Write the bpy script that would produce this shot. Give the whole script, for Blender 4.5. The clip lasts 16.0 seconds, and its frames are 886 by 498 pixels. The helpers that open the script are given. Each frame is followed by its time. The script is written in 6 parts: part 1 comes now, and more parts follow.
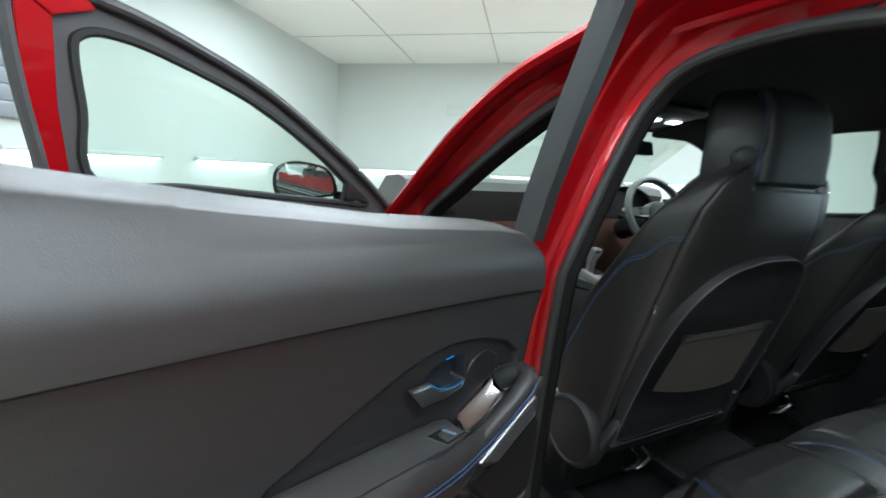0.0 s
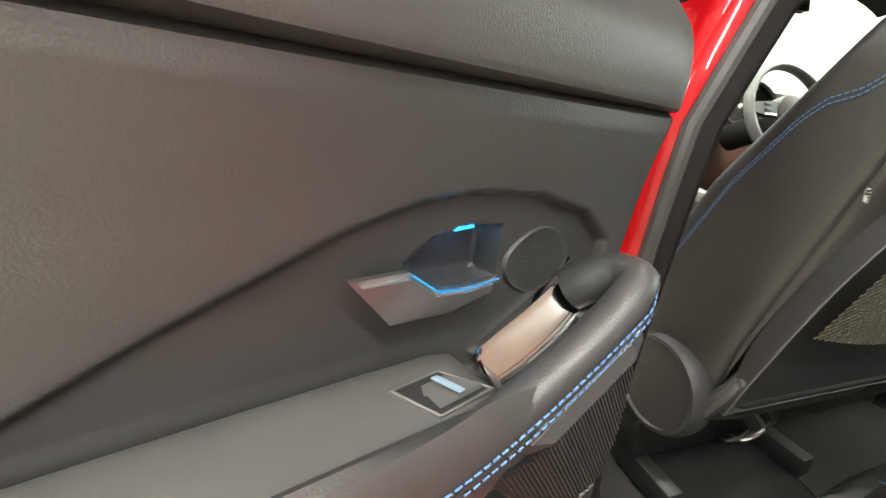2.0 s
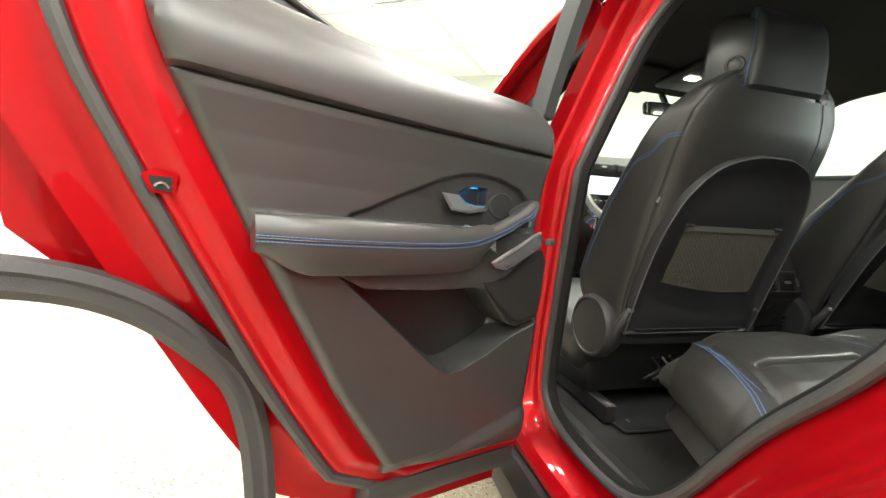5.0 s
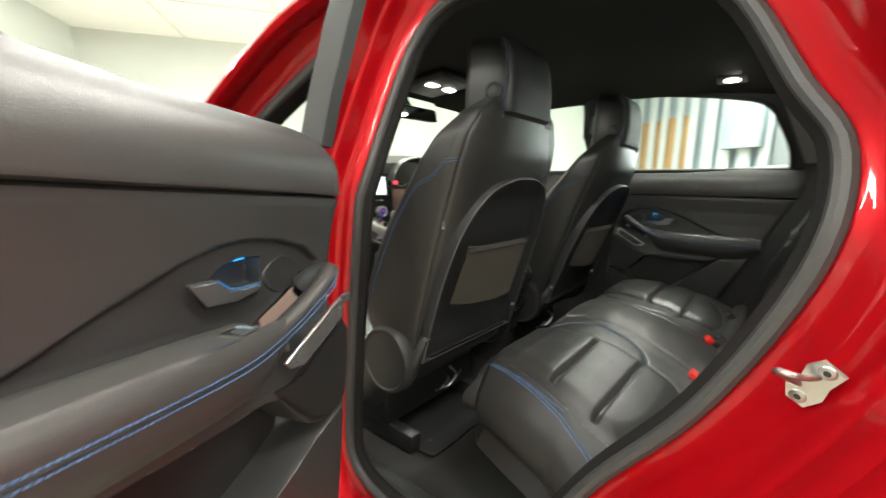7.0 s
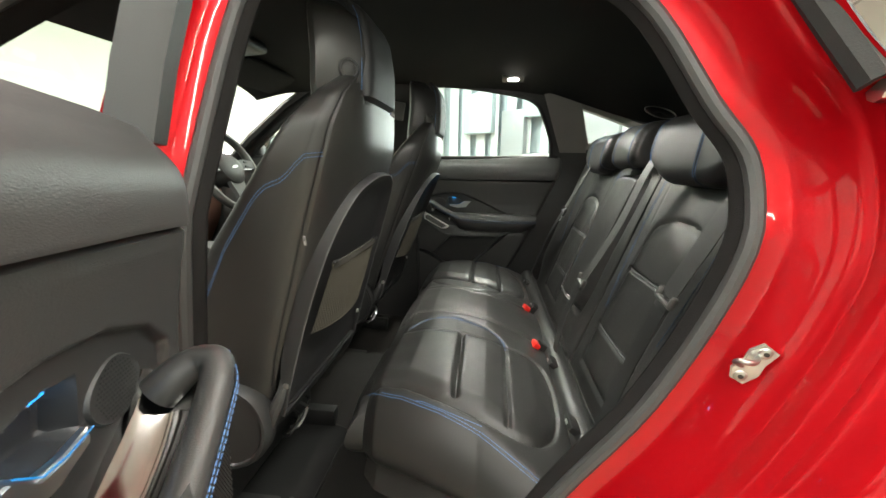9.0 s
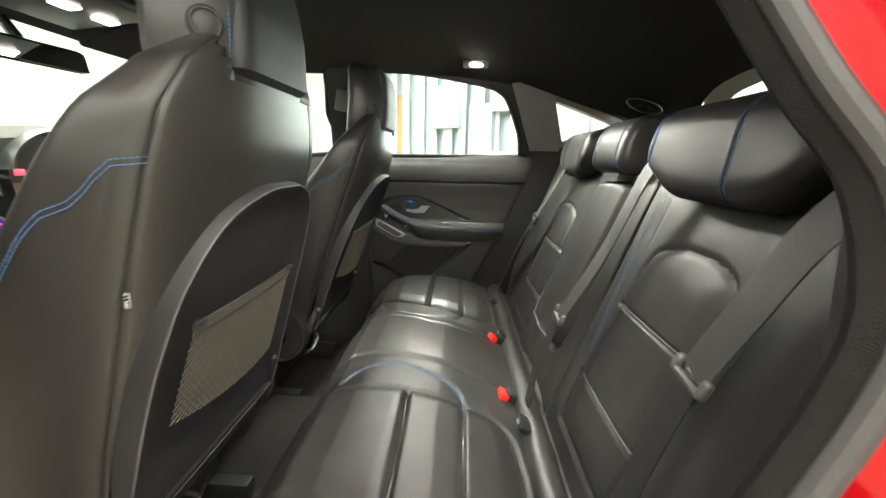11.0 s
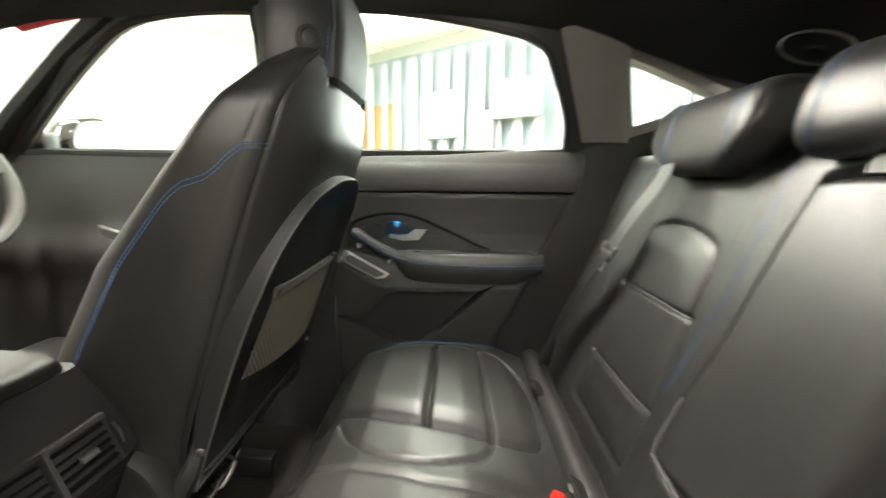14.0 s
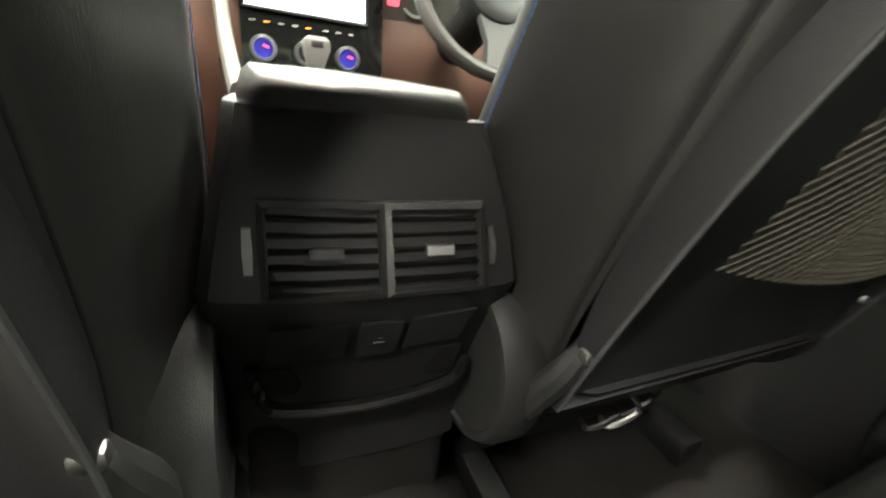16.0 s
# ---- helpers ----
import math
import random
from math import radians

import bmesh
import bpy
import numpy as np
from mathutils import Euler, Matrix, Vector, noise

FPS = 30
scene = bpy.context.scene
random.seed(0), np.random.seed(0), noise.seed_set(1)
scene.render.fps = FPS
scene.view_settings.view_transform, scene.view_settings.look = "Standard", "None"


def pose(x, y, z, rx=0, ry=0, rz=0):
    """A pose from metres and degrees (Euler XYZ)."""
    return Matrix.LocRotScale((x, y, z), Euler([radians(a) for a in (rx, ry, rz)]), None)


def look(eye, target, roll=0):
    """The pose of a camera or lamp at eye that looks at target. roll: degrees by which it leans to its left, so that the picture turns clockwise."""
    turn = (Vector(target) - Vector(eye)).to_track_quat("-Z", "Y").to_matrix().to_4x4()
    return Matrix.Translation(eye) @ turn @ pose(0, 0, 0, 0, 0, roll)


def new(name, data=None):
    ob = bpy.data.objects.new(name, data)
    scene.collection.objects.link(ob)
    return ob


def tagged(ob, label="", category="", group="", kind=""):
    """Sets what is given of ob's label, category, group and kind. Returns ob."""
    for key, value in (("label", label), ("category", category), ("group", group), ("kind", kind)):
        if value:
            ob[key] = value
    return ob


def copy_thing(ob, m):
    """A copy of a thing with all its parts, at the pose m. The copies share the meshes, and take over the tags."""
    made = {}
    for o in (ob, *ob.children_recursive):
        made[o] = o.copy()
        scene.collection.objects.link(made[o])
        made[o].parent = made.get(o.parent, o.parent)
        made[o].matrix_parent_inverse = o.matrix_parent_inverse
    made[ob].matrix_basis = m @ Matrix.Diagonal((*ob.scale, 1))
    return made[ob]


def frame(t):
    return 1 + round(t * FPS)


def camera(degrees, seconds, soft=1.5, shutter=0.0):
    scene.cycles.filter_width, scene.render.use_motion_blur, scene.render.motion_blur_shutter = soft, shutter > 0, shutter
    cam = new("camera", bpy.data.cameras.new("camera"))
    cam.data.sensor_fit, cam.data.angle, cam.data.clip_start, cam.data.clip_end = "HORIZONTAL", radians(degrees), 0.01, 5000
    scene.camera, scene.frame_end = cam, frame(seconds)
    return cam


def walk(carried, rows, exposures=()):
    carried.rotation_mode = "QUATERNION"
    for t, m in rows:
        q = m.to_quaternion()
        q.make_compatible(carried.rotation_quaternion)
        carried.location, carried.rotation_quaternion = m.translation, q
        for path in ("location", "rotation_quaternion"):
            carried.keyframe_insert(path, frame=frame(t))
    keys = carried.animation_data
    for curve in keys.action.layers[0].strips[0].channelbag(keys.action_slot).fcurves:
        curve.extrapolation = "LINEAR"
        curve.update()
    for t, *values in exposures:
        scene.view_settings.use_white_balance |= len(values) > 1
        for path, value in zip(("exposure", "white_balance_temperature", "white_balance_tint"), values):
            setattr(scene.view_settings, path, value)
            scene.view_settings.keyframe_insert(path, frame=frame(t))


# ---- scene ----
cam = camera(94.9, 16.0, shutter=0.5)
PATH = [
    (0, (-1.22, -0.494, 1.278), (-0.394, 1.292, 0.919), 2.9),
    (0.5, (-1.171, -0.408, 1.222), (-0.492, 1.42, 0.779), 2.0),
    (1, (-1.127, -0.325, 1.168), (-0.5, 1.461, 0.522), 3.9),
    (1.5, (-1.092, -0.273, 1.133), (-0.498, 1.483, 0.384), 4.7),
    (2, (-1.076, -0.264, 1.109), (-0.51, 1.534, 0.441), 3.5),
    (2.5, (-1.072, -0.265, 1.104), (-0.516, 1.554, 0.485), 3.9),
    (3, (-1.102, -0.346, 1.073), (-0.615, 1.563, 0.726), 1.9),
    (3.5, (-1.156, -0.482, 1.029), (-0.68, 1.451, 0.831), 2.5),
    (3.7, (-1.178, -0.543, 1.022), (-0.717, 1.392, 0.81), 3.1),
    (5.8, (-1.244, -0.79, 1.054), (-0.607, 1.083, 0.762), 4.9),
    (6, (-1.236, -0.766, 1.068), (-0.506, 1.073, 0.774), 4.1),
    (6.5, (-1.234, -0.65, 1.107), (-0.073, 0.949, 0.802), 2.3),
    (7, (-1.214, -0.544, 1.139), (0.315, 0.703, 0.814), 1.4),
    (7.5, (-1.232, -0.423, 1.157), (0.545, 0.426, 0.811), 0.9),
    (8, (-1.232, -0.328, 1.173), (0.665, 0.193, 0.813), 0.9),
    (8.5, (-1.199, -0.294, 1.177), (0.74, 0.021, 0.798), 0.9),
    (9, (-1.174, -0.293, 1.173), (0.773, -0.08, 0.769), 0.9),
    (9.2, (-1.162, -0.298, 1.17), (0.788, -0.101, 0.77), 0.9),
    (11.5, (-0.843, -0.327, 1.196), (1.112, -0.323, 0.773), 1.4),
    (12, (-0.77, -0.307, 1.186), (1.189, -0.379, 0.788), 1.5),
    (12.5, (-0.672, -0.291, 1.176), (1.289, -0.416, 0.806), 1.3),
    (13, (-0.569, -0.284, 1.157), (1.386, -0.465, 0.777), 1.1),
    (13.5, (-0.448, -0.281, 1.143), (1.516, -0.426, 0.793), 0.8),
    (14, (-0.327, -0.277, 1.144), (1.643, -0.234, 0.799), 0.7),
    (14.5, (-0.225, -0.287, 1.129), (1.606, 0.407, 0.72), -0.5),
    (15, (-0.122, -0.227, 1.077), (1.353, 1.021, 0.559), 1.1),
    (15.5, (-0.063, -0.166, 1.002), (1.015, 1.387, 0.35), 4.1),
    (16, (-0.04, -0.113, 0.934), (0.775, 1.567, 0.217), 6.4),
]
EXPOSURES = [(0.0, 0.1, 5500, 5), (0.5, 0.4, 5900, 7), (1.0, 0.95, 6300, 8), (1.5, 1.4, 6500, 8), (2.0, 1.75, 6700, 8), (3.0, 1.95, 6800, 7), (3.7, 2.2, 6800, 7), (4.5, 1.75, 6700, 7), (5.8, 1.15, 6700, 8), (7.0, 1.15, 6700, 8), (8.0, 1.28, 6700, 8), (9.2, 1.25, 6800, 8), (11.3, 1.95, 6900, 8), (12.5, 1.93, 7000, 8), (14.0, 2.05, 7000, 9), (15.0, 1.95, 6900, 10), (16.0, 2.3, 6900, 9)]

walk(cam, [(t, pose(-0.03, 0, 0) @ look(eye, target, roll)) for t, eye, target, roll in PATH], EXPOSURES)

# ---------------------------------------------------------------- world and light
world = bpy.data.worlds.new("world")
scene.world = world
world.use_nodes = True
world.node_tree.nodes["Background"].inputs[0].default_value = (0.9, 0.95, 1.0, 1)
world.node_tree.nodes["Background"].inputs[1].default_value = 0.4

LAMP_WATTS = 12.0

# ---------------------------------------------------------------- materials
def mat(name, colour, rough=0.5, metal=0.0, bump=0.0, scale=200.0, vary=0.0, coat=0.0, emit=0.0, alpha=1.0, vscale=3.0, spec=0.5, voronoi=False):
    m = bpy.data.materials.new(name)
    m.use_nodes = True
    nt = m.node_tree
    b = nt.nodes["Principled BSDF"]
    b.inputs["Base Color"].default_value = (*colour, 1)
    b.inputs["Roughness"].default_value = rough
    b.inputs["Metallic"].default_value = metal
    b.inputs["Coat Weight"].default_value = coat
    b.inputs["Coat Roughness"].default_value = 0.03
    b.inputs["Coat IOR"].default_value = 1.42
    b.inputs["Specular IOR Level"].default_value = spec
    if emit:
        b.inputs["Emission Color"].default_value = (*colour, 1)
        b.inputs["Emission Strength"].default_value = emit
    tc = nt.nodes.new("ShaderNodeTexCoord")
    if bump:
        if voronoi:
            n = nt.nodes.new("ShaderNodeTexVoronoi")
            out = n.outputs["Distance"]
        else:
            n = nt.nodes.new("ShaderNodeTexNoise")
            n.inputs["Detail"].default_value = 3
            out = n.outputs["Fac"]
        n.inputs["Scale"].default_value = scale
        nt.links.new(tc.outputs["Object"], n.inputs["Vector"])
        bp = nt.nodes.new("ShaderNodeBump")
        bp.inputs["Strength"].default_value = bump
        bp.inputs["Distance"].default_value = 0.002
        nt.links.new(out, bp.inputs["Height"])
        nt.links.new(bp.outputs[0], b.inputs["Normal"])
    if vary:
        n = nt.nodes.new("ShaderNodeTexNoise")
        n.inputs["Scale"].default_value = vscale
        n.inputs["Detail"].default_value = 5
        nt.links.new(tc.outputs["Object"], n.inputs["Vector"])
        r = nt.nodes.new("ShaderNodeMapRange")
        r.inputs[3].default_value, r.inputs[4].default_value = 1 - vary, 1 + vary
        nt.links.new(n.outputs["Fac"], r.inputs[0])
        mx = nt.nodes.new("ShaderNodeMix")
        mx.data_type, mx.blend_type = "RGBA", "MULTIPLY"
        mx.inputs[0].default_value = 1
        mx.inputs[6].default_value = (*colour, 1)
        nt.links.new(r.outputs[0], mx.inputs[7])
        nt.links.new(mx.outputs[2], b.inputs["Base Color"])
        rr = nt.nodes.new("ShaderNodeMapRange")
        rr.inputs[3].default_value, rr.inputs[4].default_value = max(0.0, rough * (1 - vary)), min(1.0, rough * (1 + vary))
        nt.links.new(n.outputs["Fac"], rr.inputs[0])
        nt.links.new(rr.outputs[0], b.inputs["Roughness"])
    return m


LEATHER = mat("leather", (0.021, 0.0207, 0.020), 0.39, bump=0.20, scale=900, vary=0.16, vscale=9, spec=0.45)
INSERT = mat("ribbed_leather", (0.030, 0.0295, 0.029), 0.52, bump=0.5, scale=420, vary=0.12, vscale=9, spec=0.4, voronoi=True)
SOFT = mat("soft_trim", (0.029, 0.0286, 0.0282), 0.385, bump=0.18, scale=760, vary=0.10, vscale=6, spec=0.6)
PLASTIC = mat("grained_plastic", (0.022, 0.022, 0.022), 0.5, bump=0.2, scale=900, vary=0.1)
DARK = mat("dark_plastic", (0.010, 0.010, 0.010), 0.45, bump=0.1, scale=700)
GLOSS = mat("gloss_black", (0.008, 0.008, 0.008), 0.08, coat=0.6)
RUBBER = mat("rubber_seal", (0.014, 0.014, 0.014), 0.75, bump=0.3, scale=600)
PAINT = mat("red_paint", (0.34, 0.0018, 0.0055), 0.34, metal=0.40, coat=0.55, vary=0.02, vscale=2, spec=0.1)
MATPILE = mat("mat_pile", (0.013, 0.013, 0.013), 0.95, bump=1.0, scale=500, vary=0.35, vscale=25, spec=0.1)
CARPET = mat("carpet", (0.028, 0.027, 0.026), 0.95, bump=1.0, scale=700, vary=0.3, vscale=40, spec=0.1)
LINER = mat("headliner_cloth", (0.022, 0.022, 0.022), 0.95, bump=0.5, scale=900, vary=0.1, spec=0.1)
BLUE_DIM = mat("blue_edge_light", (0.01, 0.16, 0.42), 0.3, emit=0.22)
CHROME = mat("satin_chrome", (0.66, 0.66, 0.66), 0.30, metal=1.0)
STEEL = mat("bright_steel", (0.42, 0.42, 0.41), 0.38, metal=1.0, vary=0.1, vscale=30)
BLUE = mat("blue_thread", (0.055, 0.125, 0.27), 0.65)
BLUE_GLOW = mat("blue_light", (0.02, 0.30, 0.85), 0.3, emit=0.7)
WEB = mat("belt_webbing", (0.036, 0.035, 0.034), 0.42, bump=0.25, scale=1600, vary=0.1)
RED_CLIP = mat("red_button", (0.65, 0.02, 0.015), 0.35)
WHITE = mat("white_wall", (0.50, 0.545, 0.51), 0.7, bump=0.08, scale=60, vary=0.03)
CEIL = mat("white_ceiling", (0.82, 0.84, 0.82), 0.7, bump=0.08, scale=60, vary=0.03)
TUBE = mat("tube_light", (1.0, 0.98, 0.95), 0.4, emit=14.0)
LAMP = mat("cabin_lamp", (1.0, 0.97, 0.92), 0.4, emit=25.0)
MAPLAMP = mat("map_lamp", (1.0, 0.96, 0.90), 0.4, emit=3.0)
SEAL = mat("grey_rubber", (0.034, 0.034, 0.034), 0.55, bump=0.2, scale=500, vary=0.1)
FLOCK = mat("flock", (0.014, 0.013, 0.013), 0.95, bump=1.0, scale=900, vary=0.3, vscale=60, spec=0.1)
GREY = mat("grey_plastic", (0.16, 0.155, 0.145), 0.5, bump=0.2, scale=700, vary=0.05)
GREY_DARK = mat("matt_grey", (0.055, 0.055, 0.056), 0.55, bump=0.1, scale=800, vary=0.05)
PALE = mat("pale_plastic", (0.5, 0.49, 0.45), 0.5, bump=0.1, scale=600, vary=0.05)
PALE_BLUE = mat("pale_blue", (0.16, 0.22, 0.28), 0.4, emit=0.03)
ROLL = mat("grained_roll", (0.046, 0.045, 0.045), 0.38, bump=0.22, scale=900, vary=0.10, vscale=8, spec=0.6)
CLAD = mat("textured_cladding", (0.03, 0.03, 0.031), 0.6, bump=0.5, scale=600, vary=0.1)
# Near-black sheets of this stand in for the shade inside holes and recesses.
HOLE_SHADE = mat("hole_shade", (0.003, 0.003, 0.003), 0.8)
GLOSSCHROME = mat("polished_chrome", (0.22, 0.215, 0.21), 0.10, metal=1.0)
NETBAND = mat("net_band", (0.040, 0.036, 0.030), 0.75, bump=0.4, scale=900, vary=0.1, vscale=30)
NET = mat("net_cord", (0.070, 0.062, 0.048), 0.8, bump=0.4, scale=900, vary=0.15, vscale=30)
BROWN = mat("brown_lining", (0.10, 0.045, 0.03), 0.6, bump=0.3, scale=500, vary=0.15)
SHELL = mat("shell_plastic", (0.013, 0.013, 0.014), 0.55, bump=0.25, scale=800, vary=0.08)
REARPAD = mat("rear_pad", (0.016, 0.017, 0.019), 0.6, bump=0.3, scale=700, vary=0.06)
TAG = mat("white_tag", (0.27, 0.27, 0.26), 0.6)
FRAME_GREY = mat("frame_grey", (0.034, 0.035, 0.036), 0.5, bump=0.15, scale=800, vary=0.06)
# Darkened for the shade on the handle panel; also the speaker grille's ribs.
FINISH = mat("fin_shade_rib_plastic", (0.020, 0.0195, 0.0195), 0.46, bump=0.08, scale=1200, vary=0.06, vscale=8)
# Lightened: light falling on the armrest's upward face is put into this colour.
TRAY = mat("toplit_satin_plastic", (0.060, 0.059, 0.057), 0.40, bump=0.05, scale=1200, vary=0.08, vscale=10)
GREYTONGUE = mat("grey_tongue", (0.065, 0.064, 0.060), 0.40, vary=0.1)
DASHTOP = mat("dash_grain", (0.060, 0.056, 0.052), 0.55, bump=0.3, scale=600, vary=0.12, vscale=10)
# Black leather made paler: the windscreen's light on the rim is in this colour.
RIMHIDE = mat("lit_rim_leather", (0.070, 0.068, 0.064), 0.45, bump=0.2, scale=700, vary=0.1, vscale=10)
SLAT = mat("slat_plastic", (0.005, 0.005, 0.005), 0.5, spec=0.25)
GREYLIGHT = mat("light_grey_plastic", (0.15, 0.148, 0.14), 0.42, vary=0.1)
ORANGE = mat("orange_mark", (0.8, 0.3, 0.05), 0.4, emit=0.4)
ORANGE_BROWN = mat("tan_cover", (0.45, 0.18, 0.08), 0.6, bump=0.2, scale=400, vary=0.1)
DIAL = mat("blue_dial", (0.02, 0.02, 0.22), 0.3, emit=0.2)
RED_GLOW = mat("red_light", (0.9, 0.05, 0.08), 0.3, emit=0.8)
SCREEN = mat("lit_screen", (0.80, 0.93, 1.0), 0.2, emit=0.55)


def glass_material(name, tint, gloss=0.05):
    m = bpy.data.materials.new(name)
    m.use_nodes = True
    nt = m.node_tree
    nt.nodes.remove(nt.nodes["Principled BSDF"])
    out = nt.nodes["Material Output"]
    tr, gl, mx, lw, pw, ad = (nt.nodes.new("ShaderNode" + k) for k in ("BsdfTransparent", "BsdfGlossy", "MixShader", "LayerWeight", "Math", "Math"))
    tr.inputs[0].default_value = (*tint, 1)
    gl.inputs["Roughness"].default_value = 0.01
    lw.inputs["Blend"].default_value = 0.5
    pw.operation, pw.inputs[1].default_value = "POWER", 4.0
    ad.operation, ad.inputs[1].default_value, ad.inputs[2].default_value = "MULTIPLY_ADD", 0.7, gloss
    nt.links.new(lw.outputs["Facing"], pw.inputs[0])
    nt.links.new(pw.outputs[0], ad.inputs[0])
    nt.links.new(ad.outputs[0], mx.inputs[0])
    nt.links.new(tr.outputs[0], mx.inputs[1])
    nt.links.new(gl.outputs[0], mx.inputs[2])
    nt.links.new(mx.outputs[0], out.inputs[0])
    return m


GLASS = glass_material("window_glass", (0.74, 0.82, 0.77))
PRIVACY = glass_material("tinted_glass", (0.10, 0.11, 0.11), 0.38)
MIRROR = mat("mirror_glass", (0.85, 0.87, 0.88), 0.02, metal=1.0)


# ---------------------------------------------------------------- mesh helpers
def part(name, bm, material, parent=None, label="", smooth=True, at=None):
    me = bpy.data.meshes.new(name)
    bmesh.ops.recalc_face_normals(bm, faces=bm.faces)
    if smooth:
        for f in bm.faces:
            f.smooth = True
        for e in bm.edges:
            if len(e.link_faces) == 2 and e.calc_face_angle(0) > 0.6:
                e.smooth = False
    bm.to_mesh(me)
    bm.free()
    me.materials.append(material)
    ob = new(name, me)
    if parent:
        ob.parent = parent
    if at is not None:
        ob.matrix_basis = at
    if label:
        ob["label"] = label
    return ob


def thing(name, label, category, group="", kind="", at=None):
    ob = tagged(new(name), label, category, group, kind)
    if at is not None:
        ob.matrix_basis = at
    return ob


def surf(fn, nu, nv, wrap_u=False, wrap_v=False, thick=0.0, bm=None):
    """A sheet of nu x nv quads through fn(u, v), u and v from 0 to 1."""
    bm = bm or bmesh.new()
    rows = []
    for i in range(nu if wrap_u else nu + 1):
        rows.append([bm.verts.new(fn(i / nu, j / nv)) for j in range(nv if wrap_v else nv + 1)])
    n, m = len(rows), len(rows[0])
    faces = []
    for i in range(n if wrap_u else n - 1):
        for j in range(m if wrap_v else m - 1):
            a, b, c, d = rows[i][j], rows[(i + 1) % n][j], rows[(i + 1) % n][(j + 1) % m], rows[i][(j + 1) % m]
            if len({a, b, c, d}) == 4:
                faces.append(bm.faces.new((a, b, c, d)))
    if thick:
        bmesh.ops.recalc_face_normals(bm, faces=bm.faces)
        bmesh.ops.solidify(bm, geom=faces, thickness=thick)
    return bm


def loft(loops, cap=True, closed=True, bm=None):
    """Skin over loops of points, each with the same count."""
    bm = bm or bmesh.new()
    rings = [[bm.verts.new(p) for p in lp] for lp in loops]
    n = len(rings[0])
    for a, b in zip(rings, rings[1:]):
        for j in range(n if closed else n - 1):
            k = (j + 1) % n
            bm.faces.new((a[j], a[k], b[k], b[j]))
    if cap and closed:
        bm.faces.new(rings[0][::-1])
        bm.faces.new(rings[-1])
    return bm


def box(sx, sy, sz, r=0.004, seg=2, at=None, bm=None):
    bm2 = bmesh.new()
    bmesh.ops.create_cube(bm2, size=1)
    bmesh.ops.scale(bm2, vec=(sx, sy, sz), verts=bm2.verts)
    if r:
        bmesh.ops.bevel(bm2, geom=bm2.edges[:], offset=min(r, 0.49 * min(sx, sy, sz)), segments=seg, profile=0.5, affect="EDGES")
    if at is not None:
        bmesh.ops.transform(bm2, matrix=at, verts=bm2.verts)
    if bm is None:
        return bm2
    me = bpy.data.meshes.new("t")
    bm2.to_mesh(me)
    bm2.free()
    bm.from_mesh(me)
    bpy.data.meshes.remove(me)
    return bm


def smooth_path(pts, n=8, closed=False):
    """Catmull-Rom through the points."""
    pts = [Vector(p) for p in pts]
    m = len(pts)
    out = []
    for i in range(m if closed else m - 1):
        if closed:
            p0, p1, p2, p3 = pts[i - 1], pts[i], pts[(i + 1) % m], pts[(i + 2) % m]
        else:
            p0, p1, p2, p3 = pts[max(i - 1, 0)], pts[i], pts[i + 1], pts[min(i + 2, m - 1)]
        for k in range(n):
            t = k / n
            out.append(0.5 * ((2 * p1) + (p2 - p0) * t + (2 * p0 - 5 * p1 + 4 * p2 - p3) * t * t + (3 * p1 - p0 - 3 * p2 + p3) * t ** 3))
    if not closed:
        out.append(pts[-1])
    return out


def sweep(path, profile, up=(0, 0, 1), closed=False, cap=True, bm=None, scale=None):
    """Carry a profile of (side, up) points along a path."""
    path = [Vector(p) for p in path]
    up = Vector(up)
    loops = []
    n = len(path)
    for i, p in enumerate(path):
        a = path[(i - 1) % n] if closed or i else p
        b = path[(i + 1) % n] if closed or i < n - 1 else p
        d = (b - a).normalized()
        s = d.cross(up).normalized()
        w = s.cross(d).normalized()
        k = scale(i / max(n - 1, 1)) if scale else 1.0
        loops.append([p + s * (q[0] * k) + w * (q[1] * k) for q in profile])
    if closed:
        loops.append(loops[0])
        bm = loft(loops, cap=False, bm=bm)
        bmesh.ops.remove_doubles(bm, verts=bm.verts, dist=1e-6)
        return bm
    return loft(loops, cap=cap, bm=bm)


def circle(r, n=10, sx=1.0, sy=1.0):
    return [(r * sx * math.cos(2 * math.pi * i / n), r * sy * math.sin(2 * math.pi * i / n)) for i in range(n)]


def tube(path, r, n=8, closed=False, up=(0, 0, 1), bm=None, scale=None):
    return sweep(path, circle(r, n), up, closed, bm=bm, scale=scale)


def plate(outline, thick, r=0.003, to=None):
    """A flat slab from a 2D outline; to(a, b, depth) gives the place."""
    bm = bmesh.new()
    f = bm.faces.new([bm.verts.new((a, b, 0)) for a, b in outline])
    ex = bmesh.ops.extrude_face_region(bm, geom=[f])
    bmesh.ops.translate(bm, vec=(0, 0, thick), verts=[v for v in ex["geom"] if isinstance(v, bmesh.types.BMVert)])
    if r:
        bmesh.ops.bevel(bm, geom=[e for e in bm.edges if abs(e.verts[0].co.z - e.verts[1].co.z) < 1e-6], offset=r, segments=2, affect="EDGES")
    if to:
        for v in bm.verts:
            v.co = Vector(to(*v.co))
    return bm


def lerp(a, b, t):
    return a + (b - a) * t


def step(a, b, x):
    t = max(0.0, min(1.0, (x - a) / (b - a)))
    return t * t * (3 - 2 * t)


def interp(x, xs, ys):
    return float(np.interp(x, xs, ys))


# ---------------------------------------------------------------- the room: it stands askew to the car
ROOM = pose(-0.03, 6.38, 0, 0, 0, -36.1)
RA, RB, RZ = 8.0, 11.0, 2.9


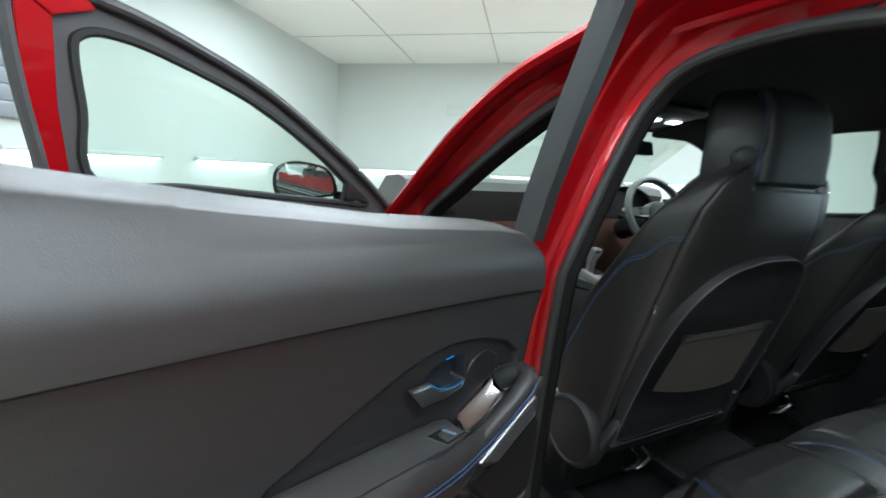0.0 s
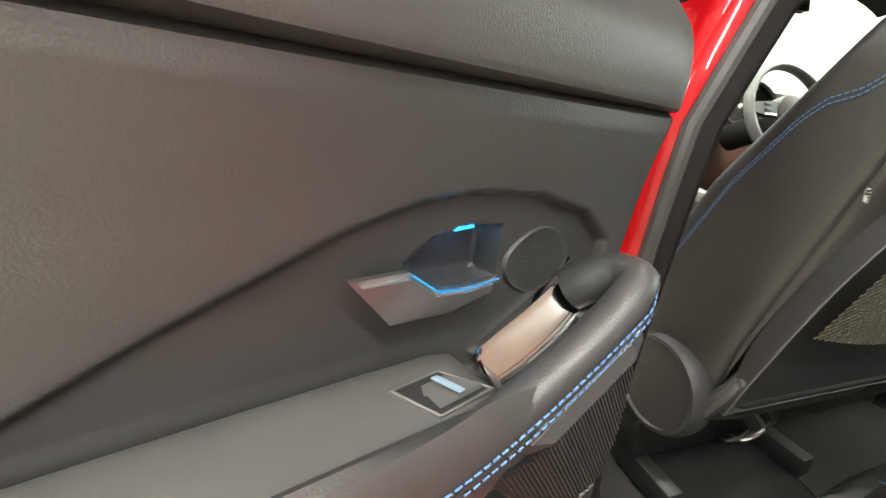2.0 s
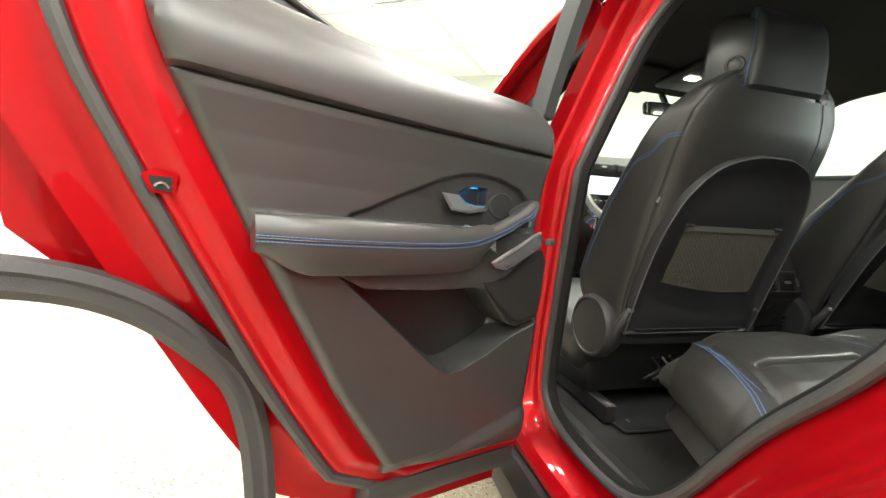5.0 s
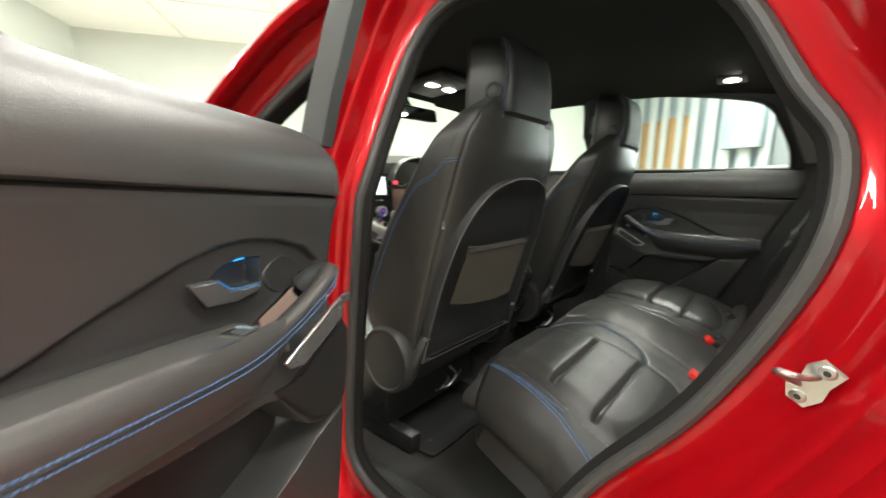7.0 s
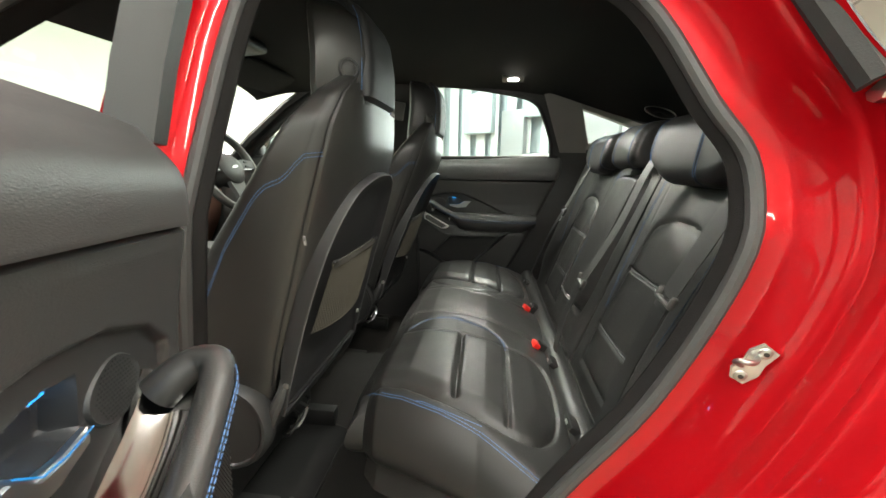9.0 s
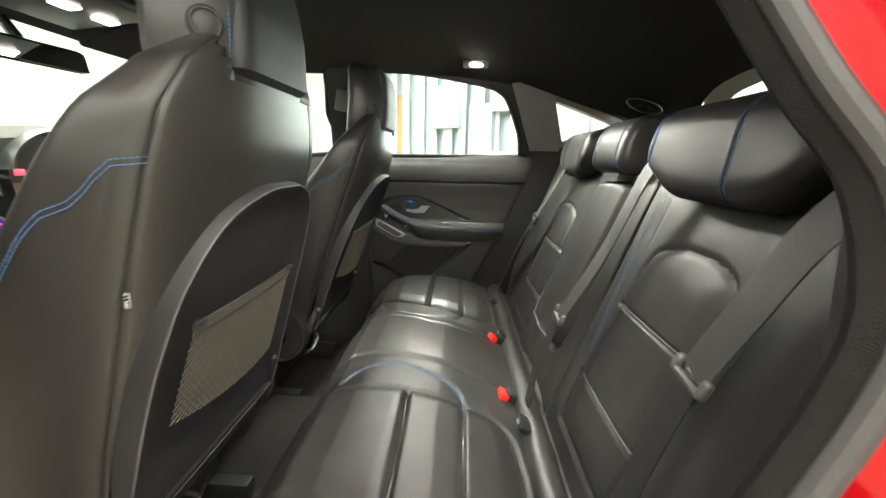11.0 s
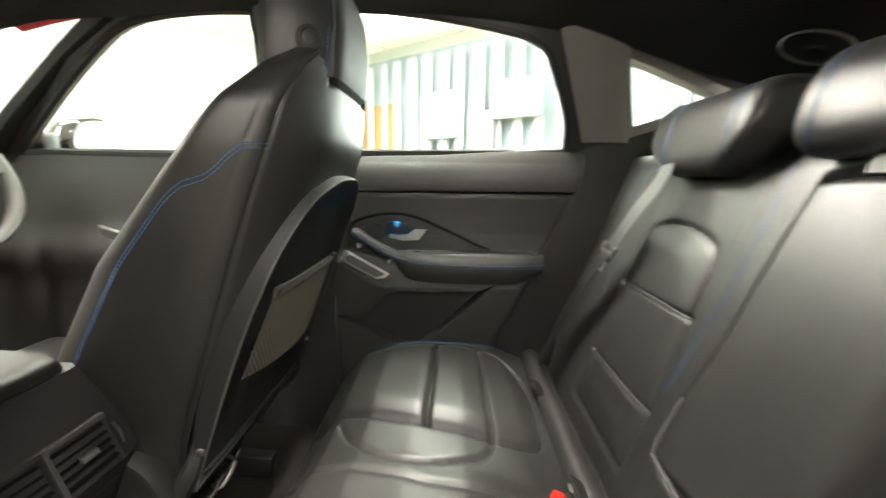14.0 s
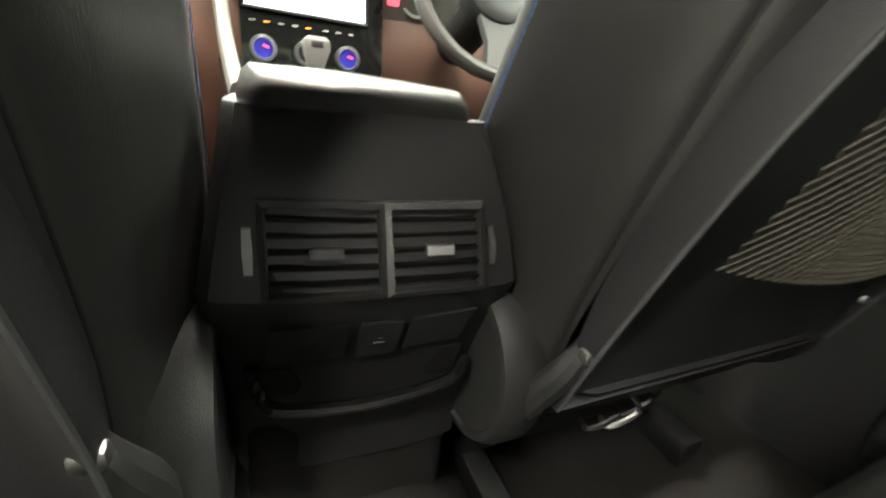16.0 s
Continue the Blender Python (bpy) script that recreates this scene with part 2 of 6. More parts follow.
def slab(name, x0, x1, y0, y1, z0, z1, material, label=""):
    ob = part(name, box(x1 - x0, y1 - y0, z1 - z0, 0.0), material, at=ROOM @ pose((x0 + x1) / 2, (y0 + y1) / 2, (z0 + z1) / 2), smooth=False)
    return tagged(ob, label, name.split("_")[0], kind="structure")


def terrazzo():
    m = mat("terrazzo_floor", (0.40, 0.34, 0.25), 0.25)
    nt = m.node_tree
    bs = nt.nodes["Principled BSDF"]
    tc = nt.nodes.new("ShaderNodeTexCoord")
    last = None
    for scale, chips, limit in ((55.0, (0.20, 0.11, 0.05), 0.22), (120.0, (0.62, 0.58, 0.50), 0.30), (34.0, (0.30, 0.25, 0.19), 0.16)):
        v = nt.nodes.new("ShaderNodeTexVoronoi")
        v.inputs["Scale"].default_value = scale
        v.inputs["Randomness"].default_value = 1.0
        nt.links.new(tc.outputs["Object"], v.inputs["Vector"])
        lt = nt.nodes.new("ShaderNodeMath")
        lt.operation, lt.inputs[1].default_value = "LESS_THAN", limit
        nt.links.new(v.outputs["Distance"], lt.inputs[0])
        mx = nt.nodes.new("ShaderNodeMix")
        mx.data_type = "RGBA"
        mx.inputs[6].default_value, mx.inputs[7].default_value = (0.40, 0.34, 0.25, 1), (*chips, 1)
        if last:
            nt.links.new(last, mx.inputs[6])
        nt.links.new(lt.outputs[0], mx.inputs[0])
        last = mx.outputs[2]
    nt.links.new(last, bs.inputs["Base Color"])
    return m


FLOOR = terrazzo()
TIMBER = mat("plywood", (0.42, 0.27, 0.13), 0.55, bump=0.2, scale=40, vary=0.2, vscale=6)
CURTAIN = mat("strip_curtain", (0.46, 0.51, 0.54), 0.4, vary=0.08, vscale=5)
BACK = mat("grey_blue_panel", (0.30, 0.37, 0.41), 0.5, vary=0.3, vscale=2)
DARKWALL = mat("dark_grey_panel", (0.20, 0.22, 0.24), 0.4, vary=0.2, vscale=3)
slab("floor", -0.1, RA + 0.1, -RB - 0.1, 0.1, -0.1, 0.0, FLOOR, "pale polished terrazzo floor with brown chips")
slab("ceiling", -0.1, RA + 0.1, -RB - 0.1, 0.1, RZ, RZ + 0.1, CEIL, "white panelled workshop ceiling")
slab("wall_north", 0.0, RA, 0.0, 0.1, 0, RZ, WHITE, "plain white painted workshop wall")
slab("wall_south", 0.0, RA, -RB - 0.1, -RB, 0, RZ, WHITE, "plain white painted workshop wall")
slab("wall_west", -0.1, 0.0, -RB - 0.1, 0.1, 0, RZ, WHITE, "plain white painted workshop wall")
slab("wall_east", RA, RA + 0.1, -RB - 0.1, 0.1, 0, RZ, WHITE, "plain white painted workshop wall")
JOINT = mat("ceiling_joint", (0.45, 0.46, 0.45), 0.7)
for k, y in enumerate((-1.25, -2.5, -3.75, -5.0, -6.25, -7.5, -8.75)):
    slab("ceiling_trim_%d" % (k + 1), 0.0, RA, y - 0.006, y + 0.006, RZ - 0.004, RZ, JOINT, "thin grey ceiling panel joint")
for k, x in enumerate((1.25, 2.5, 3.75, 5.0, 6.25)):
    slab("ceiling_trim_%d" % (k + 8), x - 0.006, x + 0.006, -RB, 0.0, RZ - 0.008, RZ - 0.004, JOINT, "thin grey ceiling panel joint")
panel = tagged(part("wall_panel", box(0.46, 0.012, 0.15, 0.004, 2), WHITE, at=ROOM @ pose(2.0, -0.006, 2.235)), "small white access panel on the wall", "panel")


def strip_light(x0, y0, x1, y1, z, label):
    """A slim tube light on a wall or under the ceiling."""
    ob = thing("tube_light", label, "lamp", "tube lights of the workshop")
    d = Vector((x1 - x0, y1 - y0, 0))
    m = ROOM @ pose((x0 + x1) / 2, (y0 + y1) / 2, z, 0, 0, math.degrees(math.atan2(d.y, d.x)))
    up = 1 if z > 2 else 0
    part("housing", box(d.length + 0.04, 0.05, 0.035, 0.008, 2, at=m @ pose(0, 0, 0.032 * up + 0.0)), WHITE, ob)
    part("tube", box(d.length, 0.046, 0.034, 0.012, 3, at=m @ (pose(0, 0, 0.002) if up else pose(0, 0, -0.004))), TUBE, ob, "glowing white tube")


for y0, y1 in ((-1.85, -2.95), (-3.35, -4.40), (-4.75, -5.8), (-6.2, -7.3)):
    strip_light(0.035, y0, 0.035, y1, 1.31, "lit slim tube light on the white wall")
for x0, x1 in ((0.15, 1.32), (2.5, 3.65), (4.2, 5.3), (5.8, 6.9)):
    strip_light(x0, -0.035, x1, -0.035, 1.31, "lit slim tube light on the white wall")
for y in (-2.6, -4.7, -6.8, -8.8):
    for x in (1.6, 3.9, 6.2):
        strip_light(x - 0.85, y, x + 0.85, y, RZ - 0.06, "lit tube light under the white ceiling")
        m = ROOM @ pose(x, y, RZ - 0.09)
        lamp_data = bpy.data.lights.new("ceiling_tube", "AREA")
        lamp_data.shape, lamp_data.size, lamp_data.size_y, lamp_data.energy, lamp_data.color = "RECTANGLE", 1.7, 0.12, 60 if 0.72 * x + y > -2.2 else 35, (0.98, 1.0, 0.96)
        new("ceiling_tube", lamp_data).matrix_world = m

# far side: strip curtain, timber board, dark frames
slab("backdrop_panel", RA - 0.03, RA - 0.005, -5.5, -0.1, 0.0, 2.75, BACK, "grey-blue panelled partition behind the strips")
board = tagged(part("timber_board", box(0.03, 1.15, 1.75, 0.004, 1), TIMBER, at=ROOM @ pose(RA - 0.06, -0.95, 1.28)), "tall brown plywood board leaning at the partition", "board")
curtain = thing("strip_curtain", "white vertical strips hanging before the partition", "curtain")
rnd = random.Random(4)
for k in range(20):
    y = -0.25 - 0.26 * k
    part("strip", box(0.006, 0.10 + 0.08 * rnd.random(), 2.6, 0.002, 1), CURTAIN, curtain, at=ROOM @ pose(RA - 0.12 - 0.02 * (k % 2), y, 1.36))
for k, (y, z, w, h) in enumerate(((-2.35, 1.9, 0.5, 0.55), (-2.95, 1.45, 0.35, 0.9), (-3.4, 2.0, 0.6, 0.4), (-4.1, 1.6, 0.5, 0.8))):
    tagged(part("wall_cabinet", box(0.10, w, h, 0.01, 2), DARKWALL if k % 2 else BACK, at=ROOM @ pose(RA - 0.20, y, z)), "dark blue-grey cabinet on the partition", "cabinet", "cabinets on the partition")
shutter = thing("roller_shutter", "dark grey roller shutter on the white wall", "shutter")
for k in range(14):
    part("slat", box(0.03, 2.6, 0.096, 0.012, 2), DARKWALL, shutter, at=ROOM @ pose(0.03, -5.46, 1.53 + 0.095 * k))


# bright shop window in the partition
shop = bpy.data.lights.new("shop_window_light", "AREA")
shop.shape, shop.size, shop.size_y, shop.energy, shop.color = "RECTANGLE", 1.3, 0.95, 50, (0.93, 0.98, 1.0)
new("shop_window_light", shop).matrix_world = ROOM @ pose(RA - 0.27, -2.9, 1.78, 0, 90, 0)


# ---------------------------------------------------------------- the car's body
car = thing("car", "glossy red compact SUV with black cabin and both side doors open", "car")


def side_x(z):
    """Half-width of the surface that the door seals lie on."""
    return 0.71 - 0.33 * max(0.0, z - 1.1)


OPENING = [(0.135, 0.60), (0.12, 0.84), (0.10, 1.05), (0.066, 1.33), (0.035, 1.43), (-0.02, 1.475), (-0.12, 1.488), (-0.235, 1.478), (-0.36, 1.44),
           (-0.469, 1.376), (-0.545, 1.249), (-0.586, 1.174), (-0.574, 1.058), (-0.499, 0.891), (-0.396, 0.745), (-0.29, 0.567), (-0.20, 0.49),
           (-0.08, 0.47), (0.05, 0.48), (0.12, 0.52)]
FRONT = [(0.235, 0.56), (0.225, 0.84), (0.21, 1.05), (0.185, 1.30), (0.18, 1.42), (0.24, 1.458), (0.33, 1.443), (0.52, 1.343), (0.70, 1.225), (0.82, 1.138),
         (0.87, 1.0), (0.90, 0.7), (0.86, 0.52), (0.7, 0.47), (0.35, 0.47)]


def loop_of(points, n=5):
    return [(p.x, p.y) for p in smooth_path([(a, b, 0) for a, b in points], n, closed=True)]


def outward(loop):
    out, n = [], len(loop)
    for i in range(n):
        (a, b), (c, d) = loop[i - 2], loop[(i + 2) % n]
        t = Vector((c - a, d - b)).normalized()
        out.append((t.y, -t.x))
    cy, cz = sum(p[0] for p in loop) / n, sum(p[1] for p in loop) / n
    if sum((p[0] - cy) * q[0] + (p[1] - cz) * q[1] for p, q in zip(loop, out)) < 0:
        out = [(-a, -b) for a, b in out]
    return out


def ring(loop, off, dx, front=1.0, back=1.0):
    """The loop moved outwards by off in the side view and dx away from the cabin; front and back scale it there."""
    pts = []
    for (y, z), (ny, nz) in zip(loop, outward(loop)):
        k = 1.0 + (front - 1.0) * max(0.0, ny) ** 2 + (back - 1.0) * max(0.0, -ny) ** 2
        pts.append((-(side_x(z) + dx), y + ny * off * k, z + nz * off * k))
    return pts


def skin(rings):
    return loft([r + [r[0]] for r in rings], cap=False, closed=False)


LOOP, LOOPF = loop_of(OPENING), loop_of(FRONT)
FOLDS = smooth_path([(-0.004, -0.010, 1.0), (0.0, 0.0, 1.0), (0.010, 0.008, 1.0), (0.026, 0.012, 0.98), (0.040, 0.018, 0.94), (0.052, 0.030, 0.88), (0.062, 0.044, 0.81), (0.072, 0.062, 0.76), (0.0785, 0.069, 0.74), (0.0810, 0.076, 0.72), (0.0865, 0.092, 0.67), (0.094, 0.106, 0.62)], 4)
part("rear_door_frame", skin([ring(LOOP, p.x, p.y, p.z) for p in FOLDS]), PAINT, car, "glossy red painted door frame")
part("door_seal", skin([ring(LOOP, 0.001 + 0.0105 * math.cos(a), 0.015 + 0.0105 * math.sin(a)) for a in [2 * math.pi * i / 10 for i in range(11)]]), SEAL, car, "grey rubber door seal")
part("seal_flock", skin([ring(LOOP, -0.006, 0.014), ring(LOOP, -0.014, 0.008), ring(LOOP, -0.018, 0.0), ring(LOOP, -0.014, -0.010)]), FLOCK, car, "black flocked inner lip of the seal")
part("front_door_frame", skin([ring(LOOPF, -0.004, -0.035), ring(LOOPF, 0.0, 0.0), ring(LOOPF, 0.010, 0.010), ring(LOOPF, 0.036, 0.018, 1, 0.3), ring(LOOPF, 0.052, 0.04, 1, 0.3),
      ring(LOOPF, 0.072, 0.055, 1, 0.3), ring(LOOPF, 0.085, 0.075, 1, 0.3)]), PAINT, car)
part("door_seal", skin([ring(LOOPF, 0.002 + 0.014 * math.cos(a), 0.018 + 0.012 * math.sin(a)) for a in [2 * math.pi * i / 10 for i in range(11)]]), SEAL, car)
part("seal_flock", skin([ring(LOOPF, -0.008, 0.012), ring(LOOPF, -0.014, 0.002), ring(LOOPF, -0.014, -0.035)]), FLOCK, car)

# roof rail and A pillar, from the bonnet's corner over both doors
RAIL = smooth_path([(-0.86, 1.02, 1.04), (-0.80, 0.90, 1.145), (-0.735, 0.58, 1.378), (-0.69, 0.37, 1.498), (-0.655, 0.18, 1.552), (-0.64, 0.0, 1.575), (-0.63, -0.2, 1.577), (-0.635, -0.45, 1.545), (-0.66, -0.68, 1.47), (-0.68, -0.95, 1.40), (-0.68, -1.3, 1.33)], 6)
part("roof_rail", sweep(RAIL, circle(0.034, 10, 1.0, 0.62), up=(0, 0, 1)), PAINT, car)



def roof_z(x, y):
    return interp(y, (-1.45, -1.1, -0.7, -0.3, 0.2, 0.6, 0.75), (1.40, 1.47, 1.545, 1.59, 1.60, 1.565, 1.53)) - 0.09 * abs(x / 0.64) ** 3


part("roof", surf(lambda u, v: (lerp(-0.63, 0.63, v), lerp(-1.02, 0.72, u), roof_z(lerp(-0.63, 0.63, v), lerp(-1.02, 0.72, u)) + 0.02), 24, 20, thick=0.01), PAINT, car)


def quarter_x(y, z):
    """Half-width of the outer skin behind the rear door."""
    flare = math.exp(-((z - 0.80) / 0.36) ** 2) * min(1.0, max(0.0, (-y - 0.45) / 0.35)) ** 0.7
    return 0.812 + 0.105 * flare - 0.42 * max(0.0, z - 1.20) + 0.012 * math.exp(-((z - 1.175 + 0.03 * y) / 0.028) ** 2)


EDGE = [(p[1], p[2]) for p in ring(LOOP, 0.094, 0.106)]
LOW = sorted([(z, y) for y, z in EDGE if y < -0.13 and z < 1.245])


def quarter(u, v):
    z0 = lerp(0.375, 1.245, u)
    y0 = interp(z0, [p[0] for p in LOW], [p[1] for p in LOW])
    y, z = lerp(y0, -1.75, v ** 1.5), lerp(z0, lerp(0.35, 1.20, u), v)
    arch = math.hypot(y + 1.28, z - 0.36)
    x = quarter_x(y, z)
    near = math.exp(-v * 14)
    x = x * (1 - near) + (side_x(z0) + 0.106) * near
    if arch < 0.40:
        x -= 0.22
    return (-x, y, z)


part("rear_quarter_panel", surf(quarter, 56, 44), PAINT, car, "glossy red rear quarter panel with a raised shoulder")


def quarter_glass(u, v):
    y = lerp(lerp(-0.655, -0.565, v), lerp(-0.98, -0.86, v), u)
    z = lerp(1.255, 1.44 - 0.09 * u, v)
    return (-(0.775 - 0.42 * (z - 1.22)), y, z)


part("quarter_window", surf(quarter_glass, 6, 6, thick=0.004), PRIVACY, car, "dark tinted rear quarter window")
q_edge = [quarter_glass(0, v / 8) for v in range(8)] + [quarter_glass(u / 8, 1) for u in range(8)]
part("quarter_window_seal", sweep([Vector(p) + Vector((-0.004, 0.012, 0)) for p in q_edge], circle(0.016, 8), up=(1, 0, 0)), RUBBER, car)
part("quarter_window_trim", sweep([Vector(quarter_glass(u / 8, 0)) + Vector((-0.004, 0.01, -0.008)) for u in range(9)], circle(0.011, 8), up=(1, 0, 0)), CHROME, car)

# door striker on the frame
striker = part("striker", plate([(-0.016, 0.038), (0.012, 0.040), (0.020, 0.020), (0.014, 0.0), (0.018, -0.020), (0.006, -0.036), (-0.016, -0.034), (-0.022, -0.010), (-0.016, 0.010)], 0.006, 0.002, lambda a, b, c: (-c, a, b)), STEEL, car, "bright steel door striker plate", at=pose(-0.752, -0.588, 0.963, 32, -8, -14) @ Matrix.Scale(0.70, 4))
part("loop", tube(smooth_path([(0, 0.000, 0.016), (-0.022, 0.010, 0.014), (-0.036, 0.022, 0.012), (-0.040, 0.034, 0.008), (-0.034, 0.036, 0.0), (-0.018, 0.024, -0.006), (0, 0.004, -0.010)], 6), 0.0046, 8, up=(0, 1, 0.3)), STEEL, striker)
for sy, sz in ((-0.002, -0.024), (0.0, 0.028)):
    part("bolt", surf(lambda u, v: (-0.006 - 0.003 * math.sin(v * 1.57), sy + 0.010 * math.cos(v * 1.57) * math.cos(u * 6.283), sz + 0.010 * math.cos(v * 1.57) * math.sin(u * 6.283)), 12, 4, wrap_u=True), STEEL, striker)
    # Flat dark disc: the shade inside the steel socket is its colour.
    part("bolt_socket", surf(lambda u, v: (-0.0093, sy + 0.0045 * v * math.cos(u * 6.283), sz + 0.004 * v * math.sin(u * 6.283)), 8, 1, wrap_u=True), DARK, striker)

# sill, floor, tunnel
part("sill_cover", loft([[(-0.700, y, 0.462), (-0.698, y, 0.478), (-0.688, y, 0.486), (-0.665, y, 0.484), (-0.645, y, 0.468), (-0.635, y, 0.41)] for y in (-0.26, -0.2, -0.1, 0.05, 0.12, 0.16, 0.4, 0.95)], closed=False), PLASTIC, car, "black plastic sill tread cover")
part("sill_panel", loft([[(-0.79, y, 0.40), (-0.815, y, 0.41), (-0.818, y, 0.43), (-0.80, y, 0.445)] for y in (-0.4, 0.0, 0.6, 1.0)], closed=False), PAINT, car)
part("firewall", box(1.5, 0.02, 0.75, 0.0, at=pose(0, 1.62, 0.72)), DARK, car)
part("sill_skirt", loft([[(-0.82, y, 0.24), (-0.85, y, 0.29), (-0.855, y, 0.36), (-0.83, y, 0.40), (-0.79, y, 0.405)] for y in (-0.62, 0.0, 0.6, 1.0)], closed=False), DARK, car, "black plastic sill skirt")


def floor_z(x, y):
    hump = math.exp(-(x / 0.15) ** 4) * 0.12
    return 0.415 + hump + 0.05 * max(0.0, y - 0.5)


part("carpet", surf(lambda u, v: (lerp(-0.68, 0.78, u), lerp(-0.75, 1.7, v), floor_z(lerp(-0.68, 0.78, u), lerp(-0.62, 1.7, v)) + 0.004 * noise.noise(Vector((u * 18, v * 30, 0)))), 60, 80, thick=0.02), CARPET, car, "dark grey cut-pile cabin carpet")
part("underbody", box(1.5, 3.0, 0.06, 0.02, 2, at=pose(0, 0.1, 0.31)), DARK, car)


# loose mat in the rear footwell
mat_thing = thing("floor_mat", "dark grey carpet floor mat with bound edge in the footwell", "floor mat")
MAT_EDGE = [(p.x, p.y) for p in smooth_path([(-0.20, 0.085, 0), (-0.30, 0.078, 0), (-0.47, 0.076, 0), (-0.505, 0.10, 0), (-0.50, 0.25, 0), (-0.46, 0.45, 0), (-0.20, 0.45, 0), (-0.185, 0.25, 0)], 4, closed=True)]
part("mat_top", plate(MAT_EDGE, 0.009, 0.002, lambda a, b, c: (a, b, 0.418 + c)), MATPILE, mat_thing, "dark cut-pile mat surface")
part("binding", tube([(a, b, 0.427) for a, b in MAT_EDGE], 0.0028, 6, closed=True), DARK, mat_thing)
stud = part("stud", surf(lambda u, v: (-0.46 + 0.007 * math.cos(v * 1.57) * math.cos(u * 6.283), 0.125 + 0.007 * math.cos(v * 1.57) * math.sin(u * 6.283), 0.427 + 0.004 * math.sin(v * 1.57)), 12, 4, wrap_u=True), DARK, mat_thing)


# headliner
def liner(u, v):
    s = lerp(-1, 1, v)
    y = lerp(-1.0 - 0.17 * abs(s) ** 2, 0.72, u)
    w = interp(y, (-1.42, -0.9, -0.5, 0.0, 0.4, 0.72), (0.60, 0.605, 0.60, 0.585, 0.575, 0.55))
    z = interp(y, (-1.42, -1.15, -0.95, -0.6, -0.3, 0.2, 0.6, 0.72), (1.36, 1.395, 1.425, 1.515, 1.54, 1.55, 1.52, 1.49))
    drop = interp(y, (-1.2, -0.8, -0.4), (0.07, 0.08, 0.055))
    return (s * w, y, z - drop * abs(s) ** 4)


part("headliner", surf(liner, 44, 30, thick=-0.012), LINER, car, "black woven headliner")


# ---------------------------------------------------------------- right side of the body: wall with windows
def holed(outline, holes, to, thick=0.0):
    """A filled outline with openings, laid in place by to(a, b)."""
    bm = bmesh.new()
    edges = []
    for lp in (outline, *holes):
        vs = [bm.verts.new((a, b, 0)) for a, b in lp]
        edges += [bm.edges.new((vs[i], vs[(i + 1) % len(vs)])) for i in range(len(vs))]
    bmesh.ops.triangle_fill(bm, use_beauty=True, edges=edges)
    if thick:
        bmesh.ops.solidify(bm, geom=bm.faces[:], thickness=thick)
    for v in bm.verts:
        v.co = Vector(to(*v.co))
    return bm


def wall_x(z):
    return 0.735 - 0.50 * max(0.0, z - 1.2)


WIN_R = [(p.x, p.y) for p in smooth_path([(0.05, 1.205, 0), (0.05, 1.21, 0), (0.035, 1.36, 0), (0.02, 1.485, 0), (0.0, 1.505, 0), (-0.2, 1.492, 0), (-0.40, 1.462, 0), (-0.475, 1.435, 0), (-0.51, 1.39, 0), (-0.556, 1.29, 0), (-0.566, 1.225, 0), (-0.55, 1.212, 0)], 4, closed=True)]
WIN_Q = [(p.x, p.y) for p in smooth_path([(-0.648, 1.415, 0), (-0.655, 1.41, 0), (-0.705, 1.272, 0), (-0.72, 1.262, 0), (-0.90, 1.322, 0), (-0.925, 1.336, 0), (-0.90, 1.347, 0), (-0.68, 1.418, 0)], 4, closed=True)]
WIN_F = [(p.x, p.y) for p in smooth_path([(0.20, 1.21, 0), (0.18, 1.36, 0), (0.165, 1.475, 0), (0.19, 1.497, 0), (0.42, 1.482, 0), (0.56, 1.42, 0), (0.76, 1.29, 0), (0.87, 1.205, 0), (0.80, 1.20, 0)], 4, closed=True)]
part("right_side_lining", holed([(-1.45, 0.40), (1.5, 0.40), (1.5, 1.0), (1.0, 1.17), (0.60, 1.45), (0.40, 1.53), (-0.3, 1.54), (-0.8, 1.47), (-1.45, 1.36)], [WIN_R, WIN_Q, WIN_F], lambda a, b, c: (wall_x(b) + c, a, b), 0.03), PLASTIC, car, "dark plastic side lining with window openings")
def grown(loop, d=0.022):
    return [(y + ny * d, z + nz * d) for (y, z), (ny, nz) in zip(loop, outward(loop))]


part("right_body_side", holed([(-2.0, 0.38), (-1.6, 0.38), (-1.5, 0.62), (-1.28, 0.74), (-1.05, 0.62), (-0.95, 0.38), (1.05, 0.38), (1.15, 0.62), (1.38, 0.74), (1.6, 0.62), (1.7, 0.38), (2.1, 0.40), (2.15, 0.85), (1.2, 1.05), (0.60, 1.46), (0.40, 1.545), (-0.3, 1.555), (-0.8, 1.485), (-1.45, 1.37), (-1.95, 1.15)], [grown(WIN_R), grown(WIN_Q), grown(WIN_F, 0.06)], lambda a, b, c: (wall_x(b) + 0.10 + 0.08 * math.exp(-((b - 0.8) / 0.3) ** 2) + c, a, b), 0.004), PAINT, car, "glossy red side of the car body")
part("window_glass", holed([(a * 1.0, b) for a, b in WIN_R], [], lambda a, b, c: (wall_x(b) + 0.05, a, b)), GLASS, car, "clear side window glass")
part("window_glass", holed(WIN_F, [], lambda a, b, c: (wall_x(b) + 0.05, a, b)), GLASS, car)
part("window_glass", holed(WIN_Q, [], lambda a, b, c: (wall_x(b) + 0.05, a, b)), GLASS, car)
for name, lp in (("rear_window_rim", WIN_R), ("front_window_rim", WIN_F)):
    part(name, sweep([(wall_x(b) + 0.004, a, b) for a, b in lp], circle(0.010, 6), up=(1, 0, 0), closed=True), RUBBER, car)
